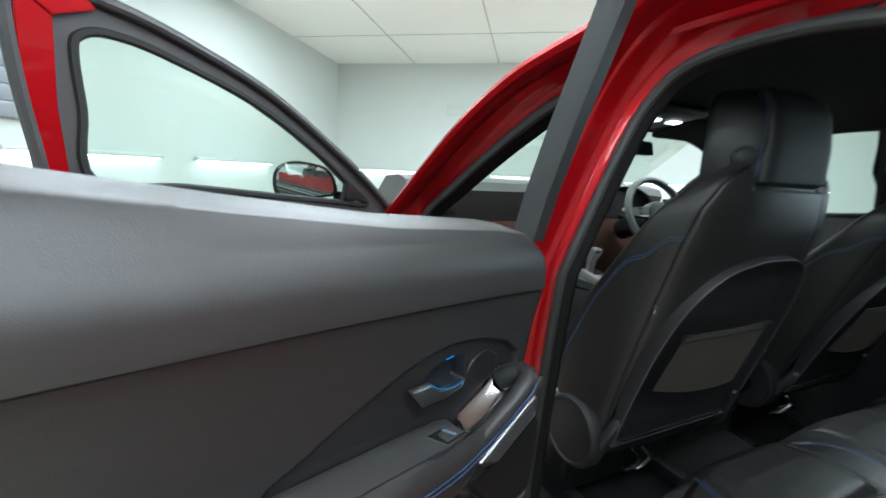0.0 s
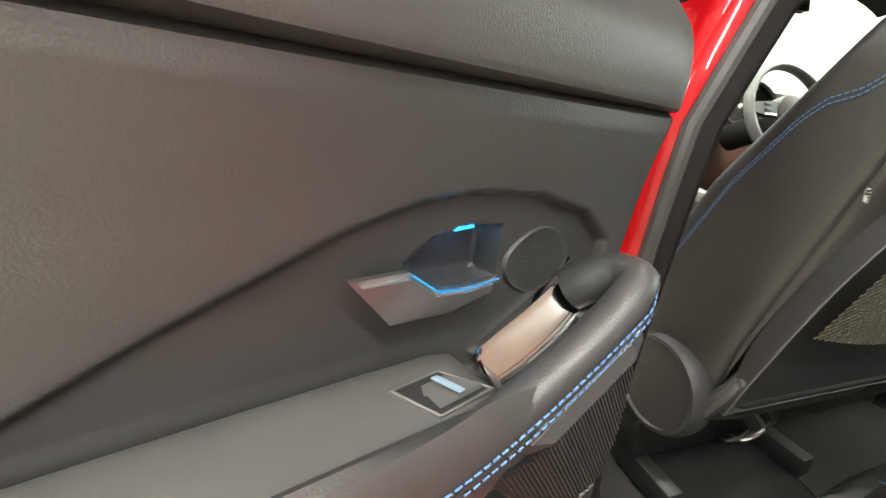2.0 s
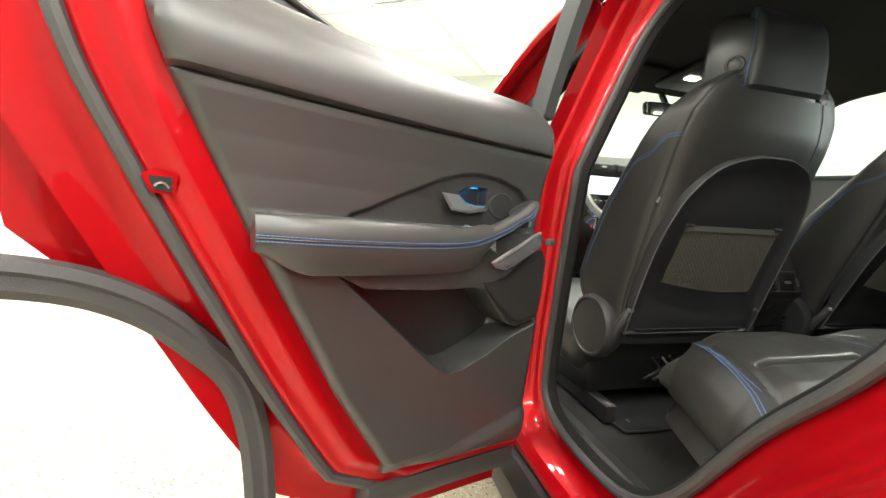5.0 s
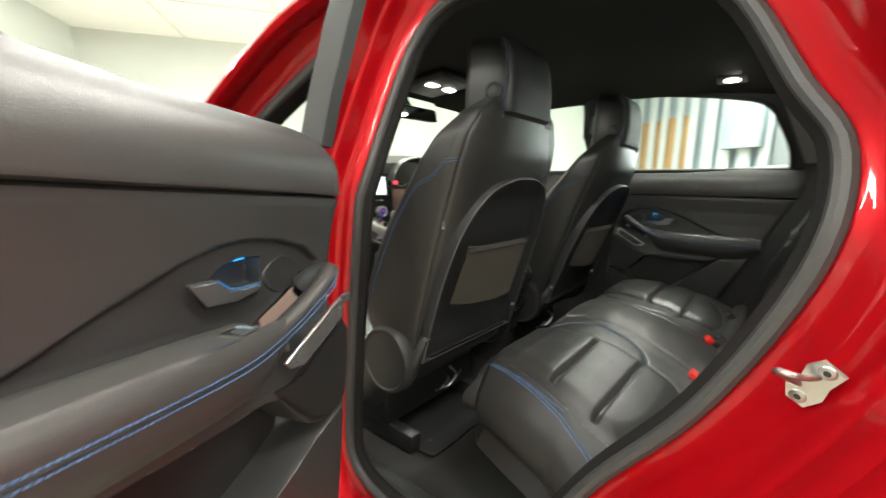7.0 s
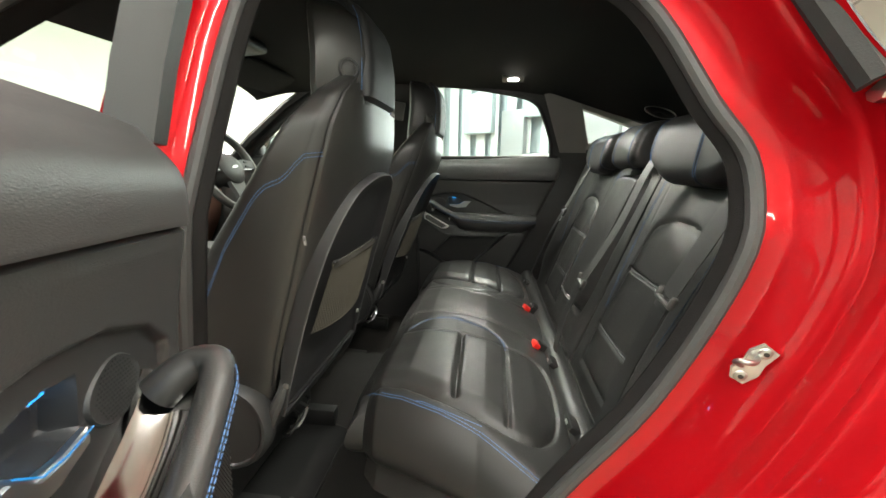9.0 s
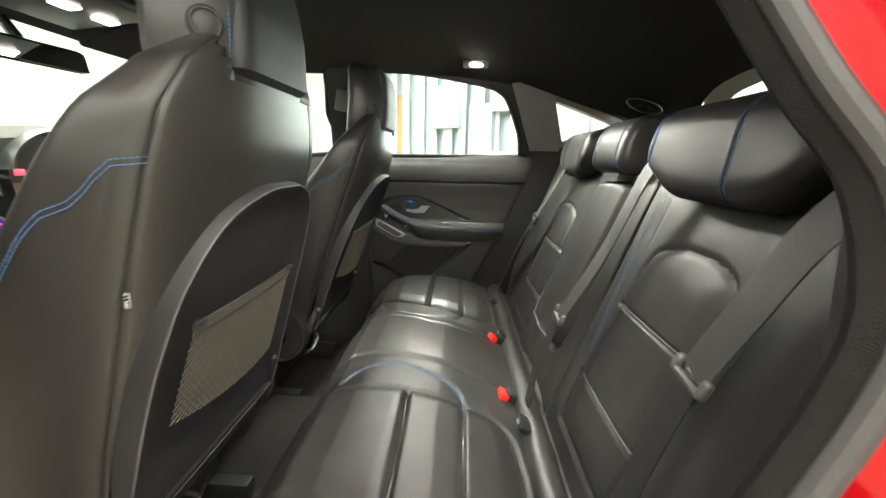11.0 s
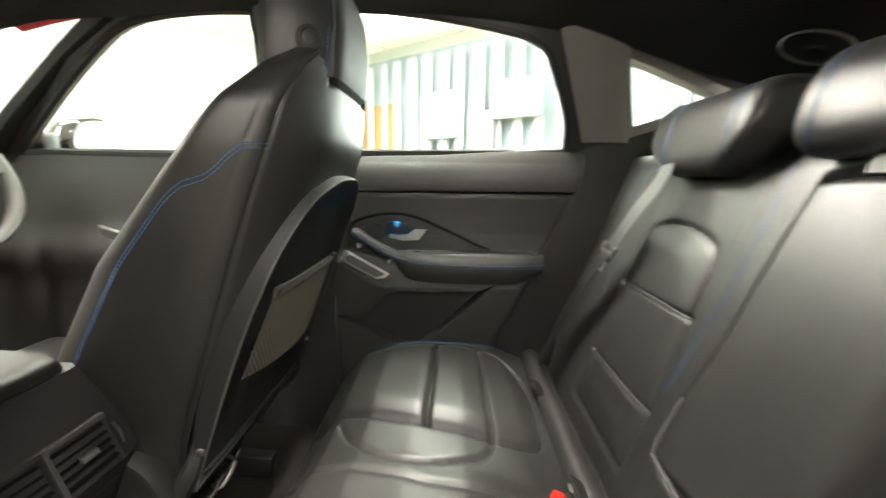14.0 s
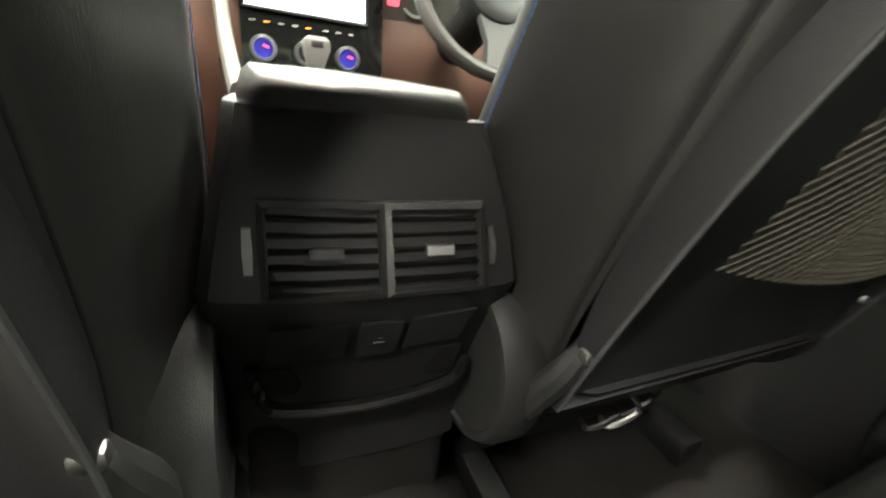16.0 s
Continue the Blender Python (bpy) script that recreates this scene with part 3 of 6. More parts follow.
part("quarter_window_rim", sweep([(wall_x(b) - 0.001, a, b) for a, b in WIN_Q], [(-0.012, -0.012), (0.012, -0.012), (0.012, 0.03), (-0.012, 0.012)], up=(1, 0, 0), closed=True), GREY, car, "grey window surround")
# C pillar cover between the windows
part("pillar_cover", surf(lambda u, v: (wall_x(lerp(1.235, 1.47, v)) - 0.012 - 0.012 * math.sin(u * math.pi) ** 0.6, lerp(lerp(-0.60, -0.50, v), lerp(-0.715, -0.655, v), u), lerp(1.235, 1.475 - 0.05 * u, v)), 12, 12), GREY, car, "grey plastic rear pillar cover")
part("pillar_cover", surf(lambda u, v: (wall_x(lerp(1.19, 1.51, v)) - 0.012 - 0.014 * math.sin(u * math.pi) ** 0.6, lerp(lerp(0.055, 0.028, v), lerp(0.185, 0.155, v), u), lerp(1.19, 1.51, v)), 12, 12), PLASTIC, car, "dark plastic centre pillar cover")
part("belt_guide", box(0.014, 0.05, 0.075, 0.006, 3, at=pose(0.575, 0.10, 1.395, 10, 0, 0)), GREY, car)
part("speaker_cover", surf(lambda u, v: (0.400 + 0.045 * v * math.cos(u * 6.283), -0.893 + 0.05 * v * math.sin(u * 6.283), 1.371 - 0.008 * math.sin(v * 3.14) + (-0.45) * 0.05 * v * math.cos(u * 6.283) * 0.3 + 0.018 * v * math.sin(u * 6.283)), 28, 8, wrap_u=True), DARK, car, "round black speaker cover")
part("speaker_rim", tube([(0.400 + 0.047 * math.cos(a), -0.893 + 0.052 * math.sin(a), 1.369 - 0.006 * math.cos(a) + 0.018 * math.sin(a)) for a in [6.2832 * i / 36 for i in range(36)]], 0.0022, 6, closed=True), STEEL, car)

# windscreen, rear window, tail, bonnet
part("windscreen", surf(lambda u, v: (lerp(-0.56, 0.56, u) * (1 + 0.25 * (1 - v)), lerp(1.42, 0.70, v), lerp(1.10, 1.545, v)), 4, 4), GLASS, car, "clear windscreen")
for s in (-1, 1):
    part("front_pillar_cover", sweep([(s * 0.74, 1.02, 1.14), (s * 0.69, 0.83, 1.29), (s * 0.645, 0.63, 1.425), (s * 0.60, 0.47, 1.505), (s * 0.57, 0.25, 1.54)], circle(0.032, 8, 1.0, 0.7)), PLASTIC, car, "dark plastic windscreen pillar cover")
part("rear_window", surf(lambda u, v: (lerp(-0.56, 0.56, u), lerp(-1.62, -1.10, v) - 0.13 * (abs(u * 2 - 1) ** 2) * v, lerp(1.14, 1.40, v)), 10, 4), GLASS, car, "clear heated rear window")
part("tailgate_lining", loft([[(x, -1.01 - 0.17 * abs(x / 0.6) ** 2, 1.425 - 0.05 * abs(x / 0.6) ** 4), (x, -1.08 - 0.16 * abs(x / 0.6) ** 2, 1.408 - 0.05 * abs(x / 0.6) ** 4), (x, -1.12 - 0.16 * abs(x / 0.6) ** 2, 1.43)] for x in [-0.6 + 0.1 * i for i in range(13)]], closed=False), PALE, car, "pale plastic tailgate edge lining")
part("tailgate", surf(lambda u, v: (lerp(-0.72, 0.72, u), lerp(-1.95, -1.66, v) + 0.15 * abs(u * 2 - 1) ** 3, lerp(0.35, 1.13, v)), 12, 8, thick=0.02), PAINT, car)
part("parcel_shelf", surf(lambda u, v: (lerp(-0.62, 0.62, u), lerp(-1.66, -0.78, v), 1.12), 4, 4, thick=0.02), CARPET, car)
part("left_rear_lining", surf(lambda u, v: (-lerp(0.70, 0.62, v), lerp(-0.62, -1.5, u), lerp(0.42, 1.40, v)), 8, 8, thick=0.01), PLASTIC, car)
part("bonnet", surf(lambda u, v: (lerp(-0.78, 0.78, u), lerp(1.2, 2.35, v), lerp(1.08, 0.86, v) + 0.03 * math.sin(u * math.pi)), 12, 12, thick=0.01), PAINT, car)
part("front_wing", surf(lambda u, v: (-0.80 - 0.08 * math.sin(v * 3.14), lerp(0.95, 2.3, u), lerp(0.42, lerp(1.07, 0.87, u), v) if math.hypot(lerp(0.95, 2.3, u) - 1.38, lerp(0.42, 1.0, v) - 0.36) > 0.36 else 0.72), 30, 14), PAINT, car)
part("bumper", surf(lambda u, v: (lerp(-0.85, 0.85, u), 2.35 - 0.25 * abs(u * 2 - 1) ** 3 + 0.05 * math.sin(v * 3.14), lerp(0.25, 0.87, v)), 16, 8, thick=0.02), PAINT, car)
for wx in (-0.80, 0.80):
    for wy in (1.38, -1.28):
        wheel = part("wheel", sweep([(wx, wy + 0.36 * 0.84 * math.cos(a), 0.36 + 0.36 * 0.84 * math.sin(a)) for a in [6.2832 * i / 40 for i in range(40)]], [(-0.05, -0.10), (0.05, -0.11), (0.057, -0.06), (0.057, 0.06), (0.05, 0.11), (-0.05, 0.10)], up=(1, 0, 0), closed=True), RUBBER, car)
        part("rim", surf(lambda u, v: (wx + (0.07 if wx > 0 else -0.07), wy + 0.25 * v * math.cos(u * 6.283), 0.36 + 0.25 * v * math.sin(u * 6.283)), 30, 3, wrap_u=True), STEEL, wheel)


# ---------------------------------------------------------------- rear doors: one shape, open on the left and shut on the right
HX, HY, DA = -0.83, 0.0, radians(15.5)


def place_open(u, z, n=0.0):
    """u from the hinge, z up, n towards the cabin."""
    n += 0.13 * u * abs(u)
    return Vector((HX - math.cos(DA) * u + math.sin(DA) * n, HY - math.sin(DA) * u - math.cos(DA) * n, z + 0.055 * u))


def place_shut(u, z, n=0.0):
    return Vector((0.712 - n, 0.068 - u, z - 0.004))


def inside(poly, x, y):
    """Distance to the outline, positive within it."""
    c, best = False, 9.0
    for (x0, y0), (x1, y1) in zip(poly, poly[1:] + poly[:1]):
        if (y0 > y) != (y1 > y) and x < (x1 - x0) * (y - y0) / (y1 - y0) + x0:
            c = not c
        dx, dy = x1 - x0, y1 - y0
        t = max(0.0, min(1.0, ((x - x0) * dx + (y - y0) * dy) / (dx * dx + dy * dy)))
        best = min(best, math.hypot(x - x0 - t * dx, y - y0 - t * dy))
    return best if c else -best


FIN = [(0.440, 0.961), (0.405, 0.975), (0.369, 0.993), (0.316, 1.017), (0.277, 1.035), (0.234, 1.049), (0.200, 1.054), (0.147, 1.051), (0.095, 1.037), (0.066, 1.014), (0.062, 0.955), (0.20, 0.928), (0.40, 0.930), (0.455, 0.945)]
CUP = [(0.241, 1.011), (0.222, 1.025), (0.195, 1.032), (0.170, 1.030), (0.168, 0.992), (0.178, 0.988), (0.228, 0.990)]
POCKET = [(0.461, 0.872), (0.42, 0.851), (0.30, 0.845), (0.20, 0.848), (0.178, 0.842), (0.150, 0.808), (0.118, 0.776), (0.092, 0.766), (0.060, 0.776), (0.040, 0.782), (0.038, 0.770), (0.103, 0.745), (0.16, 0.713), (0.215, 0.690), (0.238, 0.686), (0.258, 0.689), (0.29, 0.714)]
GRILLE = [(0.196, 0.862), (0.150, 0.815), (0.116, 0.783), (0.090, 0.774), (0.060, 0.783), (0.042, 0.792), (0.034, 0.84), (0.032, 0.90), (0.045, 0.925), (0.075, 0.905), (0.13, 0.872), (0.165, 0.862)]


def rear_u(z):
    return interp(z, (0.52, 0.585, 0.679, 0.834, 0.969, 1.109, 1.152, 1.20, 1.235), (0.362, 0.402, 0.4585, 0.536, 0.602, 0.6645, 0.6785, 0.690, 0.694))


def front_u(z):
    return interp(z, (0.52, 0.76, 0.95, 1.08, 1.11, 1.165, 1.20), (0.034, 0.024, 0.034, 0.018, 0.010, 0.022, 0.050))


def trim_n(u, z):
    n = interp(z, (0.49, 0.50, 0.53, 0.70, 0.86, 0.90, 0.935, 0.96, 1.00, 1.05, 1.096, 1.108, 1.118), (-0.03, -0.002, 0.008, 0.015, 0.022, 0.016, 0.0, -0.005, -0.006, -0.003, 0.003, 0.003, -0.012))
    if 0.92 < z < 1.07 and u < 0.47:
        fin = inside(FIN, u, z)
        n -= 0.008 * step(-0.0025, 0.0045, fin)
        n -= 0.022 * step(-0.001, 0.006, inside(CUP, u, z))
    if 0.67 < z < 0.885 and u < 0.47:
        n -= 0.100 * step(-0.001, 0.008, inside(POCKET, u, z)) * lerp(0.30, 1.0, step(0.05, 0.13, u + 0.35 * (z - 0.79)))
    ridge = 0.60 - z - 0.30 * u
    n += 0.012 * step(0.0, 0.03, ridge)
    e = min(rear_u(z) - u, u - front_u(z), z - 0.497)
    n -= 0.022 * (1 - math.sqrt(max(0.0, 1 - max(0.0, 1 - e / 0.022) ** 2)))
    return n


def roll_n(z, u):
    t = (z - 1.106) / 0.13
    n = lerp(0.008, 0.017, min(1.0, u / 0.5)) + 0.006 * math.sin(min(1.0, t * 1.6) * math.pi) - 0.095 * max(0.0, t - 0.30) ** 2
    e = min(rear_u(z) - u, u - front_u(z))
    return n - 0.03 * (1 - math.sqrt(max(0.0, 1 - max(0.0, 1 - e / 0.03) ** 2)))


def belt_top(u):
    return interp(u, (0, 0.02, 0.06, 0.12, 0.3, 0.45, 0.6, 0.66, 0.69), (1.160, 1.182, 1.203, 1.210, 1.214, 1.226, 1.240, 1.240, 1.225))


STITCH = [(0.578, 0.930), (0.55, 0.930), (0.47, 0.929), (0.36, 0.929), (0.27, 0.933), (0.225, 0.943), (0.18, 0.961), (0.135, 0.985), (0.108, 1.003), (0.092, 1.012)]


def stitches(name, pts, nrm, parent, gap=0.0056, length=0.0040, r=0.0007, label="blue thread stitching", side=0.0, lift=0.0008):
    """Short threads end to end along a path."""
    bm = bmesh.new()
    pts = [Vector(p) for p in pts]
    cum = [0.0]
    for a, b in zip(pts, pts[1:]):
        cum.append(cum[-1] + (b - a).length)

    def at(s):
        return Vector([interp(s, cum, [p[k] for p in pts]) for k in range(3)])
    s = 0.0
    nrm = Vector(nrm).normalized()
    while s + length < cum[-1]:
        a, b = at(s), at(s + length)
        d = (b - a).normalized()
        w = nrm.cross(d).normalized()
        o = w * side + nrm * lift
        loops = [[p + o + w * (r * c) + nrm * (r * q) for c, q in ((1, 0), (0, 1), (-1, 0), (0, -1))] for p in (a, b)]
        loft(loops, bm=bm)
        s += gap
    return part(name, bm, BLUE, parent, label, smooth=False)


def rear_door(P, group, name, label, opened):
    door = thing(name, label, "car door", "rear doors of the car")
    side = -1 if opened else 1

    def sheet(u0, u1, z0, z1, nn, nu, nz, mesh=None):
        return surf(lambda a, b: P(lerp(u0(lerp(z0, z1, b)), u1(lerp(z0, z1, b)), a), lerp(z0, z1, b), nn(lerp(u0(lerp(z0, z1, b)), u1(lerp(z0, z1, b)), a), lerp(z0, z1, b))), nu, nz)
    low = part("lower_trim", sheet(front_u, rear_u, 0.497, 1.118, trim_n, 230, 280), SOFT, door, "dark soft-touch door trim with a map pocket")
    # the handle panel is finer-grained; its sunken shade is put into a darker colour
    low.data.materials.append(FINISH)
    for poly in low.data.polygons:
        i, j = divmod(poly.index, 280)
        z = lerp(0.497, 1.118, (j + 0.5) / 280)
        u = lerp(front_u(z), rear_u(z), (i + 0.5) / 230)
        if 0.92 < z < 1.06 and u < 0.47 and inside(FIN, u, z) > 0.001:
            poly.material_index = 1

    # Dark sheet near the pocket's floor; the pocket's deep shade is its colour.
    part("pocket_liner", plate([(lerp(0.25, a, 1.0), b) for a, b in POCKET], 0.002, 0, lambda a, b, c: P(a, b, -0.062 + c)), DARK, door, "dark sheet for the shade deep in the map pocket")

    def roll(a, b):
        u = lerp(0.0, 0.688, a)
        z = lerp(1.109, belt_top(u), b)
        uu = max(front_u(z), min(rear_u(z), u))
        return P(uu, z, roll_n(z, uu) - 0.026 * step(0.055, 0.0, b) - 0.05 * step(0.9, 1.0, b))
    part("upper_trim", surf(roll, 90, 40), ROLL, door, "black grained upper door roll")

    # armrest with a pull at its front end
    path = smooth_path([(u, z, 0) for u, z in STITCH], 6)

    def grow(u):
        return lerp(0.80, 1.0, step(0.605, 0.50, u)) * lerp(1.0, 0.80, step(0.12, 0.09, u))

    def cross(i):
        u, z = path[i].x, path[i].y
        t = i / (len(path) - 1)
        pull = step(0.235, 0.185, u)
        bot = lerp(z - lerp(0.018, 0.058, step(0.605, 0.50, u)), z - 0.013, pull)
        n_bot = lerp(0.012, 0.040, pull)
        k = grow(u)
        prof = [(lerp(0.950, z + 0.002, pull), lerp(0.046, 0.042, pull) * k), (lerp(0.956, z + 0.008, pull), lerp(0.0475, 0.046, pull) * k), (lerp(0.958, z + 0.012, pull), lerp(0.0515, 0.054, pull) * k), (lerp(z, max(z, 0.929) + 0.0255, 1 - pull) + 0.011 * pull, lerp(0.0575, 0.0595, pull) * k), (lerp(z + 0.017, z + 0.006, pull), lerp(0.0630, 0.064, pull) * k), (lerp(z + 0.007, z + 0.002, pull), 0.0662 * k), (z - 0.002, 0.0668 * k), (lerp(z, bot, 0.30), 0.066 * k), (lerp(z, bot, 0.62), 0.060 * k), (lerp(z, bot, 0.86), 0.050 * k), (bot, n_bot)]
        prof += [(lerp(bot, z - 0.012, pull), lerp(-0.01, 0.040, pull)), (lerp(0.93, z - 0.006, pull), lerp(-0.01, 0.040, pull))]
        return [P(u, a, b) for a, b in prof]
    arm = part("armrest", loft([cross(i) for i in range(len(path)) if path[i].x > 0.165]), SOFT, door, "padded armrest with double blue stitching")
    # hard tray inside the padded rim, its front end sloping down to the pull cup
    us = [0.576, 0.568, 0.55, 0.5, 0.44, 0.38, 0.32, 0.28, 0.25, 0.228, 0.214, 0.202, 0.193, 0.186]

    def tray(u):
        d = 0.026 * step(0.222, 0.184, u)
        e = 0.016 * step(0.555, 0.578, u)
        return [P(u, a, b) for a, b in ((0.945 - d - e, -0.008), (0.9545 - d - e, -0.004), (0.9575 - 1.1 * d - e, 0.001), (0.9575 - 1.05 * d - e, 0.012), (0.955 - 0.9 * d - e, 0.028), (0.953 - 0.7 * d - e, 0.046), (0.945 - d - e, 0.050))]
    part("tray", loft([tray(u) for u in us], closed=False), TRAY, door, "satin black plastic armrest tray")
    sp = [P(p.x, p.y, 0.067 * grow(p.x)) for p in path]
    nn = P(0.3, 1, 1) - P(0.3, 1, 0)
    for off in (-0.0036, 0.0036):
        stitches("stitching", [p + Vector((0, 0, off - 0.002)) for p in sp], nn, arm, r=0.0007)
    part("piping", tube([p + Vector((0, 0, -0.002)) for p in sp], 0.0013, 6), DARK, arm)

    # handle, cup light, speaker, switch, bezel
    h = [(0.279, 1.013), (0.2445, 1.0125), (0.226, 0.999), (0.205, 0.9965), (0.178, 0.9985), (0.181, 0.988), (0.215, 0.9815), (0.256, 0.984)]
    part("inner_handle", plate(h, 0.010, 0.003, lambda a, b, c: P(a, b, -0.010 + c + 0.006 * (a - 0.2) / 0.08)), CHROME, door, "brushed metal inner door handle")
    part("cup_light", plate([(0.206, 1.0285), (0.190, 1.0300), (0.190, 1.0285), (0.205, 1.0270)], 0.002, 0, lambda a, b, c: P(a, b, -0.018 + c)), BLUE_GLOW, door, "small glowing blue cup light")
    part("edge_light", plate([(0.2445, 1.0118), (0.226, 0.9986), (0.205, 0.9962), (0.178, 0.9980), (0.178, 0.9972), (0.205, 0.9953), (0.2265, 0.9976), (0.2455, 1.0112)], 0.0006, 0, lambda a, b, c: P(a, b + 0.0009, 0.0002 + c + 0.006 * (a - 0.2) / 0.08)), BLUE_DIM, door, "thin blue light on the handle's edge")
    glow = bpy.data.lights.new("cup_glow", "POINT")
    glow.energy, glow.color, glow.shadow_soft_size = 0.006, (0.03, 0.42, 1.0), 0.003
    new("cup_glow", glow).location = P(0.196, 1.022, -0.017)
    sc = (0.133, 1.002)
    ang = [6.2832 * i / 28 for i in range(28)]
    def rr(a):
        return 0.0285 * (1.0 + 0.07 * math.cos(2 * a + 0.6) + 0.03 * math.cos(4 * a))
    spk = part("tweeter", loft([[P(sc[0] + rr(a) * k * math.cos(a), sc[1] + rr(a) * 0.86 * k * math.sin(a), n) for a in ang] for k, n in ((1.10, -0.022), (1.06, -0.0130), (1.0, -0.0108), (0.96, -0.0113), (0.3, -0.0106))]), PLASTIC, door, "round tweeter behind a perforated cover")
    # Flat near-black spots in place of holes; the shade is their colour.
    bm = bmesh.new()
    for i in range(-9, 10):
        for j in range(-9, 10):
            a, b = (i + 0.5 * (j % 2)) * 0.0036, j * 0.0031
            if math.hypot(a, b / 0.86) < 0.0255:
                bm.faces.new([bm.verts.new(P(sc[0] + a + 0.0011 * math.cos(k * 1.0472), sc[1] + b + 0.0011 * math.sin(k * 1.0472), -0.0100)) for k in range(6)])
    tagged(part("perforation", bm, HOLE_SHADE, spk, smooth=False), kind="stuff")
    def on_top(u, n, lift):
        return P(u, interp(n, (0.001, 0.012, 0.028, 0.046), (0.9595, 0.9575, 0.955, 0.953)) + lift, n)
    rim = [(0.262, 0.019), (0.233, 0.0165), (0.212, 0.038), (0.247, 0.042)]

    def shrink(k):
        return [(0.2385 + (a - 0.2385) * k, 0.029 + (b - 0.029) * k) for a, b in rim]
    sw = part("window_switch", loft([[on_top(a, b, h) for a, b in shrink(k)] for k, h in ((1.12, -0.002), (1.10, 0.0010), (1.03, 0.0016), (0.98, 0.0008))], cap=False), TRAY, door, "black window switch in a raised surround")
    # The well's shade is a near-black sheet around the paddle.
    part("recess", loft([[on_top(a, b, h) for a, b in shrink(k)] for k, h in ((0.98, 0.0012), (0.92, 0.0003))]), HOLE_SHADE, sw)
    part("rocker", loft([[on_top(0.2385 + (a - 0.2385) * 0.9, 0.029 + (b - 0.029) * 0.9, h) for a, b, h in q] for q in (((0.252, 0.021, 0.0006), (0.233, 0.0185, 0.0006), (0.214, 0.037, 0.0006), (0.247, 0.041, 0.0006)), ((0.252, 0.029, 0.0012), (0.232, 0.022, 0.0042), (0.214, 0.036, 0.0036), (0.247, 0.040, 0.0012)))]), TRAY, sw, "rocking switch paddle")
    part("lever", plate([(0.2415, 0.0225), (0.2375, 0.0222), (0.2285, 0.0365), (0.2325, 0.0372)], 0.0022, 0.0006, lambda a, b, c: on_top(a, b, 0.0036 + c)), PALE_BLUE, sw, "pale blue lit switch lever")
    cup = part("pull_bezel", loft([[P(u, z + dz * k, n) for dz, n in ((0.004, -0.016), (0.005, -0.006), (0.001, 0.0), (-0.007, 0.008), (-0.011, 0.018), (-0.011, 0.030), (-0.005, 0.042), (0.001, 0.046))] for u, z, k in ((0.190, 0.9405, 0.5), (0.186, 0.942, 1.0), (0.182, 0.943, 1.0), (0.165, 0.951, 1.15), (0.145, 0.961, 1.15), (0.125, 0.973, 1.1), (0.112, 0.983, 1.0), (0.104, 0.991, 0.8), (0.100, 0.999, 0.5))], closed=False), GLOSSCHROME, door, "polished chrome pull cup")
    for u, z in ((0.184, 0.939), (0.103, 0.980)):
        part("end_rib", loft([[P(u + d, z + dz, n) for dz, n in ((0.006, -0.004), (-0.003, 0.008), (-0.007, 0.018), (-0.007, 0.030), (0.0, 0.042), (-0.010, 0.042), (-0.016, 0.024), (-0.010, 0.0))] for d in (-0.003, 0.003)]), CHROME, cup)
    bar = smooth_path([P(0.238, 0.937, 0.0500), P(0.215, 0.948, 0.0532), P(0.18, 0.963, 0.0535), P(0.140, 0.984, 0.0535), P(0.116, 0.999, 0.0520), P(0.104, 1.006, 0.047), P(0.100, 1.006, 0.036), P(0.102, 1.001, 0.024), P(0.106, 0.993, 0.014), P(0.110, 0.983, 0.004)], 5)
    part("pull", sweep(bar, circle(0.0130, 16, 0.96, 1.0), up=nn + Vector((0, 0, 0.02)), scale=lambda t: 1 + 0.25 * step(0.62, 1.0, t)), SOFT, door, "padded grab pull with blue stitching")
    trim = part("pull_trim", plate([(0.184, 0.899), (0.150, 0.918), (0.110, 0.940), (0.088, 0.953), (0.068, 0.962), (0.061, 0.950), (0.064, 0.931), (0.100, 0.910), (0.148, 0.885), (0.172, 0.888)], 0.006, 0.002, lambda a, b, c: P(a, b, 0.034 + c)), CHROME, door, "bright metal trim under the pull")
    part("centre", plate([(0.172, 0.8985), (0.110, 0.934), (0.080, 0.950), (0.070, 0.943), (0.073, 0.932), (0.103, 0.914), (0.148, 0.890)], 0.001, 0.0, lambda a, b, c: P(a, b, 0.0404 + c)), GREY_DARK, trim)
    ribs = bmesh.new()
    for i in range(60):
        a0, a1 = 0.20 - 0.0042 * i, 0.20 - 0.0042 * i - 0.0026
        run = [k / 40 for k in range(41) if inside(GRILLE, a0 + 0.10 * (k / 40), 0.77 + 0.16 * (k / 40)) > 0.004]
        if len(run) > 2:
            r0, r1 = run[0], run[-1]
            loft([[P(a + 0.10 * r, 0.77 + 0.16 * r, n) for a, n in ((a0, 0.0245), (a0, 0.0262), (a1, 0.0262), (a1, 0.0245))] for r in (r0, r1)], bm=ribs)
    grille = part("speaker_grille", plate(GRILLE, 0.012, 0.003, lambda a, b, c: P(a, b, 0.0125 + c)), DARK, door, "black ribbed door speaker grille")
    tagged(part("grille_ribs", ribs, FINISH, grille, smooth=False), kind="stuff")
    if not opened:
        return door

    # painted shell, seal, latch, wheel arch cladding, window frame
    edge = [(p.x, p.y) for p in smooth_path([(rear_u(z), z, 0) for z in (1.20, 1.12, 1.02, 0.92, 0.82, 0.72, 0.62, 0.55)], 5)]
    en = [Vector((0.905, -0.425))] * len(edge)
